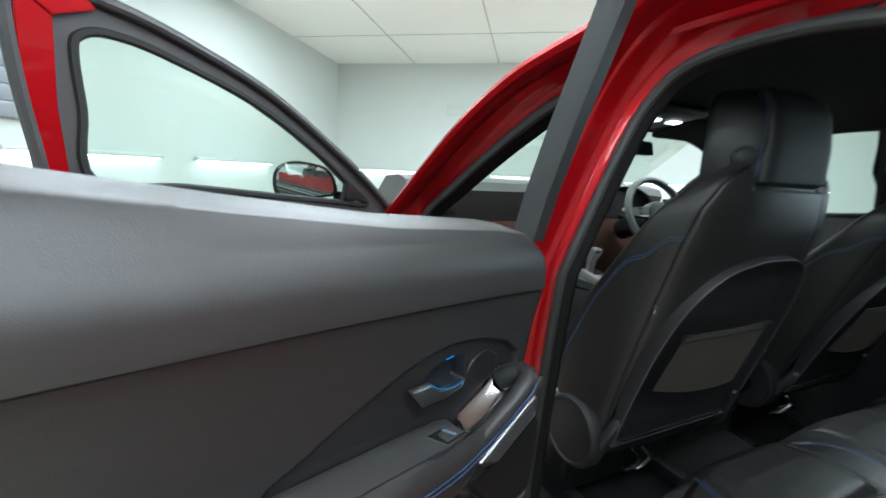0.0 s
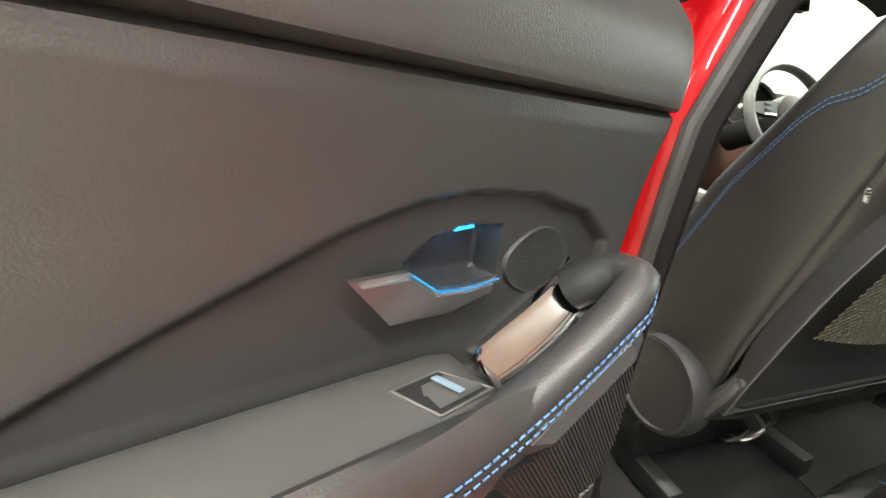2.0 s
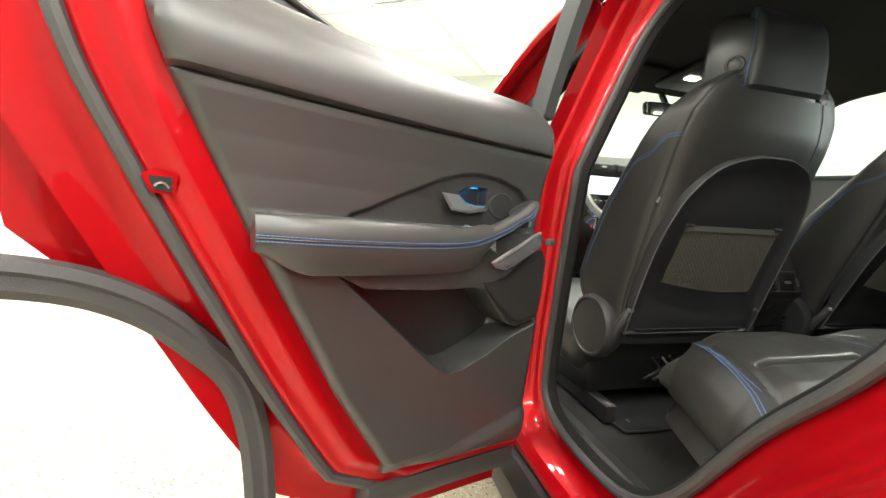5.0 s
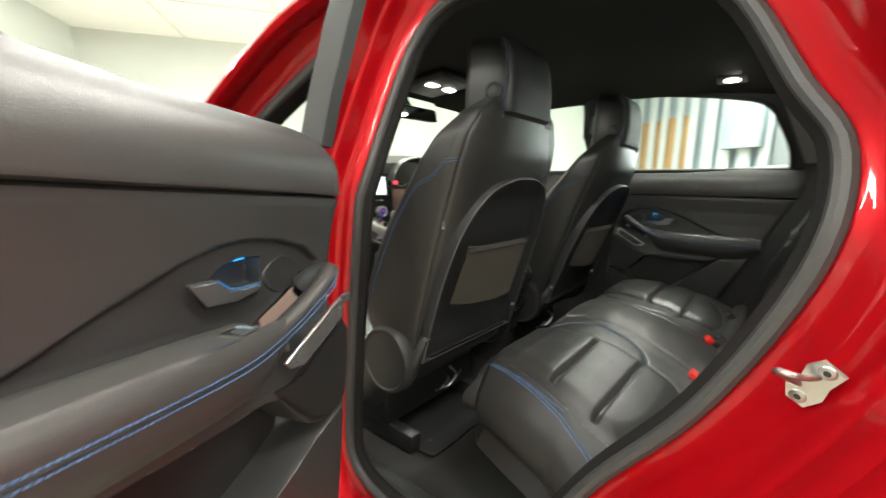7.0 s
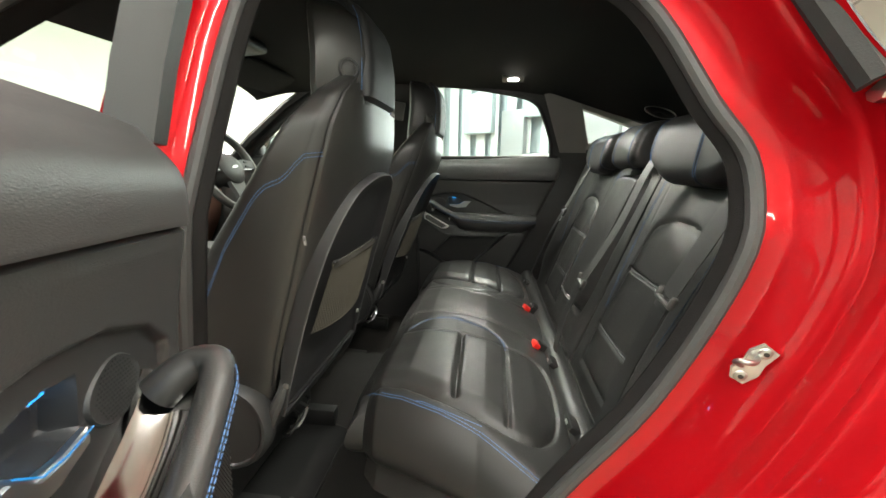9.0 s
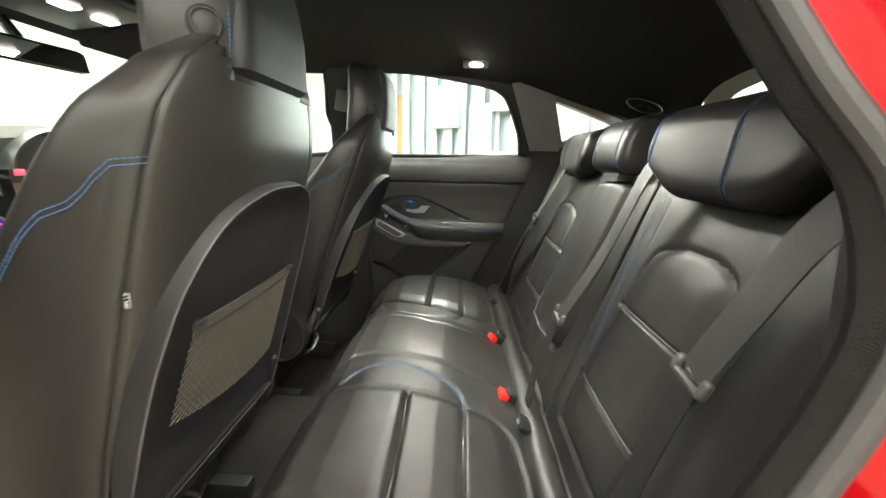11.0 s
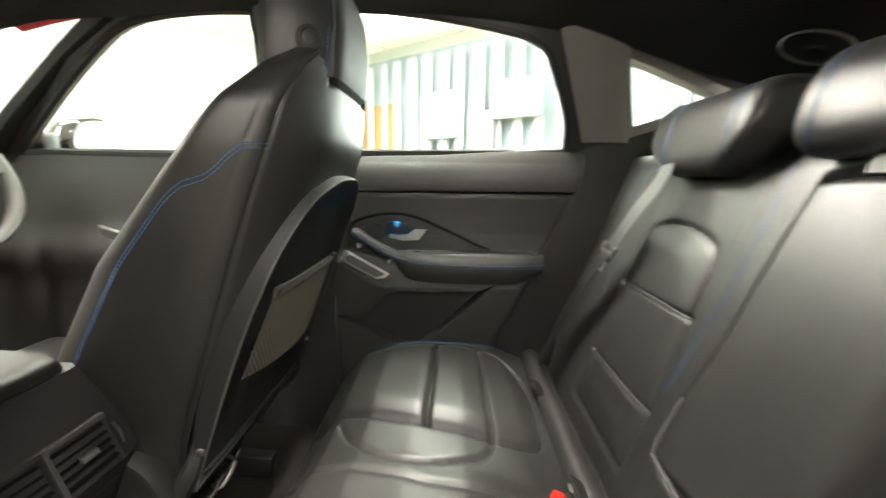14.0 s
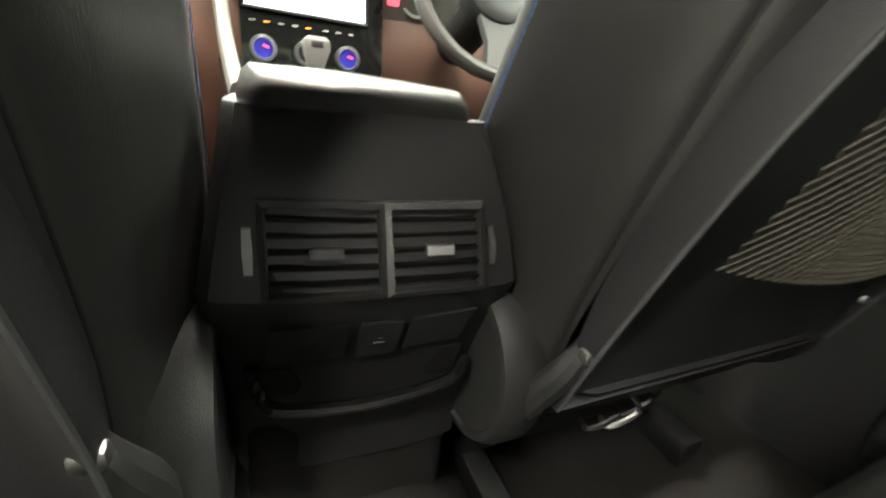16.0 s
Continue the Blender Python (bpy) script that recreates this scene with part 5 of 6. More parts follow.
def rest_n(x, s):
    ax = abs(x - 0.02)
    n = 0.0
    win = inside(B_PANEL, abs(x), s)
    n += 0.006 * step(-0.014, 0.05, win) - groove(win, 0.005, 0.005)
    if win > -0.01:
        n -= groove(abs(s - 0.942), 0.004, 0.007) + groove(abs(s - 0.797), 0.004, 0.006)
    arm = inside(ARM, x, s)
    n += 0.022 * step(-0.004, 0.022, arm) - groove(arm, 0.007, 0.014)
    n += 0.022 * step(0.46, 0.60, abs(x)) * step(0.66, 0.8, s)
    if 0.16 < abs(x) < 0.22 and s > 1.05:
        n -= groove(abs(abs(x) - 0.222), 0.004, 0.005)
    n -= groove(abs(x + 0.150 - 0.03 * (s - 0.9)), 0.004, 0.010)
    n += 0.001 * noise.noise(Vector((x * 16, s * 16, 3)))
    e = min(0.665 - abs(x), 1.205 - s)
    n -= 0.04 * (1 - math.sqrt(max(0.0, 1 - max(0.0, 1 - e / 0.05) ** 2)))
    return n


part("backrest", surf(lambda u, v: rest(lerp(-0.665, 0.665, u), lerp(0.63, 1.205, v), rest_n(lerp(-0.665, 0.665, u), lerp(0.63, 1.205, v))), 300, 130, thick=-0.03), LEATHER, bench, "black leather split backrest with fold-down armrest")
rest_mesh = bench.children[-1].data
rest_mesh.materials.append(INSERT)
for poly in rest_mesh.polygons:
    q = poly.center
    n0 = (q.y + 0.632 + 0.372 * (q.z - 0.944)) / 1.0668
    s0 = q.z - 0.349 * n0
    if 0.21 < abs(q.x) < 0.47 and 0.70 < s0 < 1.07 and n0 > -0.02 and inside(B_PANEL, abs(q.x), s0) > 0.002:
        poly.material_index = 1
part("backrest_rear", surf(lambda u, v: (lerp(-0.665, 0.665, u), -0.632 - 0.372 * (lerp(0.5, 1.19, v) - 0.944) - 0.08, lerp(0.5, 1.19, v)), 4, 4, thick=0.02), CARPET, bench)
for sgn in (-1, 1):
    line = [rest(sgn * x, s, rest_n(sgn * x, s)) for x, s in [(p.x, p.y) for p in smooth_path([(0.186, 1.17, 0), (0.182, 1.08, 0), (0.186, 0.98, 0), (0.196, 0.90, 0), (0.206, 0.836, 0)], 6)]]
    for d in (-0.004, 0.004):
        stitches("stitching", line, (0, 0.937, 0.349), bench, r=0.0006, side=d, lift=0.0003)
    line = [rest(sgn * x, s, rest_n(sgn * x, s)) for x, s in [(p.x, p.y) for p in smooth_path([(0.47, 1.17, 0), (0.53, 1.165, 0), (0.545, 1.13, 0), (0.535, 1.02, 0), (0.52, 0.93, 0), (0.50, 0.86, 0)], 6)]]
    for d in (-0.004, 0.004):
        stitches("stitching", line, (0, 0.937, 0.349), bench, r=0.0006, side=d, lift=0.0003)
    part("panel_piping", tube([rest(sgn * x, 0.797, rest_n(sgn * x, 0.797) + 0.005) for x in [0.222 + 0.225 * i / 14 for i in range(15)]], 0.0022, 6), GREY_DARK, bench)
    part("panel_piping", tube([rest(sgn * x, 0.942, rest_n(sgn * x, 0.942) + 0.005) for x in [0.232 + 0.225 * i / 14 for i in range(15)]], 0.0022, 6), GREY_DARK, bench)
part("armrest_edge", tube([rest(x, s, 0.024) for x, s in ((0.135, 0.86), (0.139, 0.80), (0.135, 0.776), (0.05, 0.768), (-0.045, 0.776))], 0.003, 6), GREY_DARK, bench, "grey edge trim of the armrest")
part("armrest_strap", loft([[rest(x, s, n) for x in (0.0, 0.06)] for s, n in ((1.145, 0.026), (1.162, 0.028), (1.176, 0.016), (1.168, 0.006))], closed=False), WEB, bench)
# lower roll with anchor covers
part("lower_roll", loft([[(x, -0.485 + 0.028 * math.cos(a), 0.672 + 0.030 * math.sin(a)) for a in [6.2832 * i / 14 for i in range(14)]] for x in [-0.66 + 1.32 * i / 12 for i in range(13)]]), LEATHER, bench)
for x in (-0.50, -0.25, 0.165, 0.46):
    a = part("anchor_cover", box(0.050, 0.028, 0.014, 0.005, 2, at=pose(x, -0.466, 0.699, 35)), DARK, bench, "small black child seat anchor cover")
    part("anchor_ring", box(0.016, 0.006, 0.006, 0.002, 2, at=pose(x, -0.455, 0.705, 35)), CHROME, a)


def rear_headrest(xc, half, z0, z1, dy, label, seams=(-0.66, 0.66), sweep_up=0.0):
    prof = [(-0.705 + dy, z0), (-0.672 + dy, z0 + 0.004), (-0.655 + dy, z0 + 0.022), (-0.656 + dy, z0 + 0.055), (-0.668 + dy, z1 - 0.034), (-0.690 + dy, z1 - 0.009), (-0.72 + dy, z1), (-0.765 + dy, z1 - 0.004), (-0.80 + dy, z1 - 0.03), (-0.80 + dy, z0 + 0.04), (-0.77 + dy, z0 + 0.01)]
    cy, czz = -0.72 + dy, (z0 + z1) / 2
    pts = smooth_path([(0, y, z) for y, z in prof], 5, closed=True)
    ts = sorted([-1 + 2 * i / 40 for i in range(41)] + [q + d for q in seams for d in (-0.015, 0.0, 0.015)] + [-0.985, 0.985])
    loops = []
    for t in ts:
        k = math.sqrt(max(0.0, 1 - max(0.0, (abs(t) - 0.78) / 0.222) ** 2)) * 0.32 + 0.68
        if min(abs(t - q) for q in seams) < 0.005:
            k -= 0.014
        lift = sweep_up * max(0.0, abs(t) - 0.45) ** 1.5
        loops.append([(xc + half * t, cy + (p.y - cy) * k, czz + (p.z - czz) * k + lift * max(0.0, (z1 - p.z) / (z1 - z0))) for p in pts])
    hd = part("headrest", loft(loops), LEATHER, bench, label)
    for t in seams:
        lift = sweep_up * max(0.0, abs(t) - 0.45) ** 1.5
        k = math.sqrt(max(0.0, 1 - max(0.0, (abs(t) - 0.78) / 0.222) ** 2)) * 0.32 + 0.68
        line = [(xc + half * t, cy + (p.y - cy) * k, czz + (p.z - czz) * k + lift * max(0.0, (z1 - p.z) / (z1 - z0))) for p in pts[2:44]]
        for d in (0.0042, -0.0042):
            stitches("stitching", line, (0, 1, 0.2), hd, r=0.0008, side=d, lift=0.0004)
    for s in (-0.4, 0.4):
        part("headrest_post", tube([(xc + half * s, -0.735, z0 - 0.05), (xc + half * s, -0.73, z0 + 0.03)], 0.006, 8, up=(1, 0, 0)), DARK, hd)
    return hd


rear_headrest(-0.374, 0.190, 1.140, 1.288, 0.0, "large black leather outer rear headrest", (-0.26, 0.84), 0.15)
rear_headrest(0.045, 0.104, 1.170, 1.296, -0.012, "black leather middle rear headrest")
rear_headrest(0.350, 0.140, 1.150, 1.288, -0.010, "large black leather outer rear headrest", (-0.70, 0.50), 0.12)


# ---------------------------------------------------------------- seat belts
def belt(name, path, width, label, tongue=None, tongue_dir=None, low=None):
    ob = thing(name, label, "seat belt", "rear seat belts")
    pts = smooth_path(path, 6)
    def strap(pts, w, mat_, nm):
        loops = []
        for i, p in enumerate(pts):
            d = (pts[min(i + 1, len(pts) - 1)] - pts[max(i - 1, 0)]).normalized()
            n = Vector((0, 0.937, 0.349))
            s = d.cross(n).normalized()
            loops.append([p - s * w - n * 0.0008, p - s * w + n * 0.0008, p + n * 0.0014, p + s * w + n * 0.0008, p + s * w - n * 0.0008])
        return part(nm, loft(loops), mat_, ob)
    strap(pts, width, WEB, "webbing")
    if low:
        strap(smooth_path(low, 6), width * 0.8, DARK, "lower_webbing")
    if tongue:
        d = Vector(tongue_dir).normalized()
        n = Vector((0, 0.937, 0.349))
        s = d.cross(n).normalized()
        m = Matrix((( *s, ), (*d,), (*n,))).transposed().to_4x4()
        m.translation = Vector(tongue)
        guide = part("tongue_guide", box(0.066, 0.009, 0.010, 0.004, 3, at=m @ pose(0, 0.007, 0.001)), GREYTONGUE, ob, "grey plastic tongue grip")
        for x in (-0.0275, 0.0275):
            part("ear", box(0.012, 0.022, 0.012, 0.005, 3, at=m @ pose(x, -0.001, 0.001)), GREYTONGUE, guide)
        part("tongue_shoulder", box(0.046, 0.014, 0.008, 0.003, 2, at=m @ pose(-0.002, 0.016, 0.0)), DARK, ob)
        for bx, by, sx, sy in ((-0.010, 0.032, 0.005, 0.026), (0.010, 0.032, 0.005, 0.026), (0.0, 0.043, 0.025, 0.006), (0.0, 0.024, 0.025, 0.006)):
            part("blade", box(sx, sy, 0.003, 0.001, 1, at=m @ pose(bx - 0.004, by, 0.0)), CHROME, ob)
    return ob


belt("seat_belt", [(-0.212, -0.700, 1.205), (-0.205, -0.662, 1.185), (-0.175, -0.61, 1.03), (-0.140, -0.548, 0.885)], 0.023, "grey middle rear seat belt hanging over the backrest", (-0.138, -0.545, 0.882), (0.10, 0.37, -0.92), [(-0.138, -0.545, 0.882), (-0.165, -0.50, 0.78), (-0.190, -0.48, 0.70)])
belt("seat_belt", [(-0.625, -0.72, 1.25), (-0.577, -0.655, 1.145), (-0.550, -0.62, 1.05), (-0.528, -0.592, 0.968)], 0.025, "grey outer rear seat belt by the open door", (-0.528, -0.590, 0.965), (0.10, 0.37, -0.92), [(-0.530, -0.588, 0.965), (-0.54, -0.54, 0.85), (-0.56, -0.48, 0.69)])
belt("seat_belt", [(0.56, -0.75, 1.30), (0.40, -0.664, 1.17), (0.43, -0.625, 1.08), (0.461, -0.598, 1.011)], 0.023, "grey outer rear seat belt by the closed door", (0.463, -0.596, 1.005), (0.12, 0.37, -0.92), [(0.463, -0.594, 1.005), (0.52, -0.545, 0.88), (0.56, -0.49, 0.71)])
for x, y, z, rz in ((0.145, -0.440, 0.694, 12), (-0.140, -0.440, 0.690, 4)):
    bk = thing("belt_buckle", "black seat belt buckle with a red release button", "buckle", "belt buckles")
    part("housing", box(0.034, 0.045, 0.022, 0.006, 2, at=pose(x, y - 0.022, z - 0.004, 30, 0, rz)), DARK, bk)
    part("release", box(0.036, 0.020, 0.016, 0.004, 2, at=pose(x - 0.004, y + 0.004, z + 0.006, 30, 0, rz)), RED_CLIP, bk, "bright red release button")

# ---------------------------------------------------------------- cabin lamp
# Left lamp is unseen: added as the right one's twin to brighten the cabin.
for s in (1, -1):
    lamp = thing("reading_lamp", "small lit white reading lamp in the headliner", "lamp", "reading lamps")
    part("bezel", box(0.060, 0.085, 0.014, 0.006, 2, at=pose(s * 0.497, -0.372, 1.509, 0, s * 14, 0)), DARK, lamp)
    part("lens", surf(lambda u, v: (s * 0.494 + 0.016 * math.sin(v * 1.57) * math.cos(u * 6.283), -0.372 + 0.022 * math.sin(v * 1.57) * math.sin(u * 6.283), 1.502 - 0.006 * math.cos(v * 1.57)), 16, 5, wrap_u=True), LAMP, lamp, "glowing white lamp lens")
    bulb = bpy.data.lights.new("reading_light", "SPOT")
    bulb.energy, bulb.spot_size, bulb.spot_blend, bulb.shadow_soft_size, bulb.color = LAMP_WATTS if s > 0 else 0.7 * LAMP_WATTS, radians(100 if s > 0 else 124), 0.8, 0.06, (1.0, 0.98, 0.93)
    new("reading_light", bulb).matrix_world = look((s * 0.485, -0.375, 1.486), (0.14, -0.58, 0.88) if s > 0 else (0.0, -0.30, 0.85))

# ---------------------------------------------------------------- centre console
con = thing("centre_console", "dark centre console with rear air vents and padded lid", "console")
CX = 0.006


def con_face(x, z, n=0.0):
    """The console's rear face."""
    return (CX + x, interp(z, (0.66, 0.70, 0.755, 0.80, 0.81, 0.86, 0.915), (0.175, 0.165, 0.145, 0.122, 0.122, 0.142, 0.175)) - 0.06 * x + 0.014 * (x / 0.11) ** 4 - n, z)


rows = []
for z in (0.60, 0.66, 0.70, 0.76, 0.80, 0.84, 0.88, 0.905, 0.915):
    w = interp(z, (0.60, 0.70, 0.80, 0.915), (0.106, 0.112, 0.116, 0.094))
    r = [con_face(-w, z, -0.03), con_face(-w, z, -0.01), con_face(-w + 0.008, z)] + [con_face(x * (w - 0.02), z) for x in (-1, -0.5, 0, 0.5, 1)] + [con_face(w - 0.008, z), con_face(w, z, -0.01), con_face(w, z, -0.03)]
    rows.append(r + [(CX + w + 0.01, 0.75, z - 0.02), (CX - w - 0.01, 0.75, z - 0.02)])
part("housing", loft(rows), PLASTIC, con, "black grained console housing")
part("lid", loft([[(CX + sx * w, y, z) for sx, z in ((-1, z0), (-1.02, z0 + 0.3 * h), (-0.98, z0 + 0.7 * h), (-0.90, z0 + 0.92 * h), (0, z0 + h), (0.90, z0 + 0.92 * h), (0.98, z0 + 0.7 * h), (1.02, z0 + 0.3 * h), (1, z0))] for y, w, z0, h in ((0.176, 0.060, 0.914, 0.008), (0.178, 0.070, 0.912, 0.016), (0.184, 0.077, 0.909, 0.024), (0.20, 0.082, 0.907, 0.030), (0.23, 0.085, 0.907, 0.032), (0.35, 0.087, 0.910, 0.033), (0.46, 0.086, 0.913, 0.032), (0.475, 0.08, 0.914, 0.02))]), LEATHER, con, "padded black leather armrest lid")
# vents
for s, x0, x1 in ((-1, -0.074, -0.004), (1, 0.004, 0.070)):
    vent = part("air_vent", loft([[con_face(x0 + d, 0.806 + d, n), con_face(x1 - d, 0.806 + d, n), con_face(x1 - d, 0.858 - d, n), con_face(x0 + d, 0.858 - d, n)] for d, n in ((-0.004, -0.002), (-0.004, 0.004), (0.0, 0.005), (0.001, -0.004))], cap=False), SOFT, con, "rear air vent with black slats")
    # Black sheet behind the slats stands for the shade inside the vent.
    part("backing", plate([(x0, 0.806), (x1, 0.806), (x1, 0.858), (x0, 0.858)], 0.001, 0, lambda a, b, c: con_face(a, b, -0.0035 + c)), HOLE_SHADE, vent)
    for k in range(5):
        z = 0.812 + 0.0096 * k
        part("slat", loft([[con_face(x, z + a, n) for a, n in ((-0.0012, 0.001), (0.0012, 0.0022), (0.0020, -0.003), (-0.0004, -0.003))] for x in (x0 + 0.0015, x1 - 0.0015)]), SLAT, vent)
    part("slider", plate([(lerp(x0, x1, 0.36), 0.829), (lerp(x0, x1, 0.66), 0.829), (lerp(x0, x1, 0.66), 0.835), (lerp(x0, x1, 0.36), 0.835)], 0.006, 0.001, lambda a, b, c: con_face(a, b, 0.0 + c)), CHROME if s > 0 else GREY_DARK, vent, "small vent slider")
for s in (-1, 1):
    part("thumb_wheel", loft([[con_face(s * 0.082 + dx - 0.002, 0.832 + dz * 0.013, n + (0.003 if abs(dz) < 1 else 0)) for dx, dz in ((-0.0025, -1), (0.0025, -1), (0.003, 0), (0.0025, 1), (-0.0025, 1), (-0.003, 0))] for n in (-0.006, 0.002)]), STEEL, con, "metal vent thumb wheel")
part("lower_flap", plate([(-0.078, 0.734), (-0.022, 0.736), (-0.022, 0.776), (-0.074, 0.776)], 0.003, 0.001, lambda a, b, c: con_face(a, b, 0.001 + c)), DARK, con, "dark socket flap")
sock = part("socket_cover", plate([(-0.014, 0.734), (0.018, 0.736), (0.018, 0.776), (-0.014, 0.776)], 0.004, 0.001, lambda a, b, c: con_face(a, b, 0.001 + c)), PLASTIC, con, "power socket cover marked 12V")
txt = bpy.data.curves.new("socket_text", "FONT")
txt.body, txt.size, txt.extrude, txt.align_x = "12V", 0.0085, 0.0003, "CENTER"
t_ob = new("socket_text", txt)
bpy.context.view_layer.update()
t_me = bpy.data.meshes.new_from_object(t_ob)
bpy.data.objects.remove(t_ob)
t_me.materials.clear()
t_me.materials.append(TAG)
t2 = new("marking", t_me)
t2.parent = sock
t2.matrix_basis = pose(CX + 0.002, 0.1375, 0.7575, 100, 0, -3)
part("marking_bar", box(0.010, 0.0006, 0.0012, 0.0, at=pose(CX + 0.002, 0.1395, 0.7530)), TAG, sock)
part("right_flap", plate([(0.024, 0.737), (0.074, 0.740), (0.078, 0.778), (0.024, 0.776)], 0.003, 0.001, lambda a, b, c: con_face(a, b, 0.0 + c)), PLASTIC, con)
# No hollow here: the storage tray's inner shade is a near-black sheet.
part("tray_back", plate([(-0.080, 0.690), (0.080, 0.690), (0.082, 0.728), (-0.080, 0.726)], 0.001, 0, lambda a, b, c: con_face(a, b, 0.001 + c)), HOLE_SHADE, con)
part("tray_lip", tube(smooth_path([con_face(-0.088, 0.732, 0.004), con_face(-0.084, 0.706, 0.010), con_face(-0.068, 0.694, 0.020), con_face(0.0, 0.693, 0.024), con_face(0.068, 0.700, 0.020), con_face(0.086, 0.716, 0.008)], 6), 0.0055, 8), GLOSS, con, "black storage tray lip")
part("tunnel_end", box(0.20, 0.10, 0.16, 0.02, 3, at=pose(CX, 0.23, 0.58)), CARPET, con)
part("gear_selector", loft([[(0.047 + a * 0.016 * k, y + b * 0.014 * k, z) for a, b in ((-1, -1), (1, -1), (1, 1), (-1, 1))] for y, z, k in ((0.80, 0.88, 0.8), (0.79, 0.95, 0.9), (0.78, 0.985, 1.5), (0.78, 1.0, 1.4), (0.78, 1.006, 1.0))]), GREYLIGHT, con, "pale metal gear selector")
part("selector_face", box(0.022, 0.004, 0.012, 0.002, 2, at=pose(0.047, 0.760, 0.992)), DARK, con)
part("front_deck", loft([[(CX - w, y, z), (CX - w + 0.01, y, z + 0.012), (CX + w - 0.01, y, z + 0.012), (CX + w, y, z), (CX + w, y, z - 0.25), (CX - w, y, z - 0.25)] for y, w, z in ((0.46, 0.10, 0.885), (0.7, 0.11, 0.87), (0.9, 0.13, 0.90), (1.0, 0.14, 0.95))]), GLOSS, con, "gloss black console deck")
part("grab_wing", sweep(smooth_path([(-0.085, 0.55, 0.90), (-0.10, 0.75, 0.94), (-0.115, 0.92, 1.02), (-0.125, 1.02, 1.16)], 6), circle(0.020, 8, 0.7, 1.0)), GREY, con, "grey trim wing beside the screen")

# ---------------------------------------------------------------- dashboard
dash = thing("dashboard", "dark dashboard with lit screen and climate dials", "dashboard")
part("top_pad", loft([[(x, y, z + 0.02 * math.exp(-((x - 0.40) / 0.2) ** 2)) for y, z in ((1.03, 1.16), (1.015, 1.22), (1.035, 1.255), (1.12, 1.272), (1.30, 1.262), (1.45, 1.18), (1.45, 0.95), (1.10, 0.95))] for x in [-0.72 + 1.44 * i / 24 for i in range(25)]]), DASHTOP, dash, "dark grained dashboard top")
part("lower_dash", loft([[(x, y, z) for y, z in ((1.06, 1.11), (1.04, 1.02), (1.06, 0.90), (1.12, 0.78), (1.3, 0.60), (1.5, 0.60), (1.5, 1.05))] for x in (-0.72, -0.4, 0.0, 0.4, 0.72)]), BROWN, dash, "brown-black lower dashboard")
part("centre_panel", loft([[(x, y, z) for y, z in ((1.005, 0.93), (1.010, 1.03), (1.03, 1.175), (1.10, 1.19), (1.10, 0.92))] for x in (-0.085, 0.24)]), GLOSS, dash, "gloss black centre stack")
part("screen", surf(lambda u, v: (lerp(-0.075, 0.195, u), lerp(1.0145, 1.0265, v), lerp(1.070, 1.158, v)), 4, 4), SCREEN, dash, "bright white lit touchscreen")
part("screen_frame", tube([(-0.080, 1.013, 1.066), (0.20, 1.013, 1.066), (0.20, 1.027, 1.162), (-0.080, 1.027, 1.162)], 0.004, 6, closed=True, up=(0, 1, 0)), DARK, dash)
for x in (-0.06, -0.03, 0.0, 0.03, 0.06, 0.10, 0.13, 0.16):
    part("button_mark", box(0.012, 0.002, 0.003, 0.0, at=pose(x, 1.009, 1.040)), PALE if x not in (-0.03, 0.06) else ORANGE, dash)
for i, x in enumerate((-0.040, 0.055, 0.150)):
    dial = part("climate_dial", loft([[(x + r * math.cos(a), 1.004 - n, 0.984 + r * math.sin(a)) for a in [6.2832 * k / 28 for k in range(28)]] for r, n in ((0.029, -0.004), (0.029, 0.012), (0.027, 0.018), (0.022, 0.019), (0.020, 0.015))], cap=False), CHROME, dash, "chrome-ringed climate dial")
    part("dial_face", surf(lambda u, v: (x + 0.021 * v * math.cos(u * 6.283), 0.9885, 0.984 + 0.021 * v * math.sin(u * 6.283)), 24, 2, wrap_u=True), DIAL if i != 1 else DARK, dial, "deep blue lit dial face")
    if i != 1:
        part("dial_mark", box(0.014, 0.002, 0.004, 0.001, 1, at=pose(x + 0.005, 0.987, 0.984 + 0.004, 0, 20, 0)), RED_GLOW, dial)
part("hazard_button", box(0.030, 0.006, 0.018, 0.006, 2, at=pose(0.265, 1.018, 1.130)), RED_GLOW, dash, "red lit start button")
part("cluster_hood", loft([[(0.42 + 0.19 * math.cos(a) * k, y, 1.14 + 0.12 * math.sin(a) * k) for a in [3.1416 * i / 20 for i in range(21)]] for y, k in ((0.985, 1.0), (0.98, 1.06), (1.0, 1.10), (1.2, 1.0))], closed=False), SOFT, dash, "dark hood over the instruments")
part("cluster", surf(lambda u, v: (lerp(0.25, 0.59, u), 1.06, lerp(1.08, 1.23, v)), 2, 2), DARK, dash)
for x in (0.34, 0.50):
    part("gauge_ring", tube([(x + 0.05 * math.cos(a), 1.05, 1.16 + 0.05 * math.sin(a)) for a in [6.2832 * i / 24 for i in range(24)]], 0.004, 6, closed=True, up=(0, 1, 0)), CHROME, dash)
part("side_vent", box(0.10, 0.02, 0.05, 0.01, 2, at=pose(-0.55, 1.03, 1.14)), DARK, dash)
for x in (-0.01, 0.13):
    nz = part("air_nozzle", box(0.115, 0.020, 0.040, 0.010, 3, at=pose(x, 1.014, 1.203)), DARK, dash, "dark centre air nozzle with pale tab")
    for k in range(3):
        part("slat", box(0.100, 0.006, 0.0022, 0.0006, 1, at=pose(x, 1.003, 1.193 + 0.010 * k)), GREY_DARK, nz)
    part("tab", box(0.026, 0.006, 0.008, 0.002, 2, at=pose(x, 0.999, 1.203)), PALE, nz)
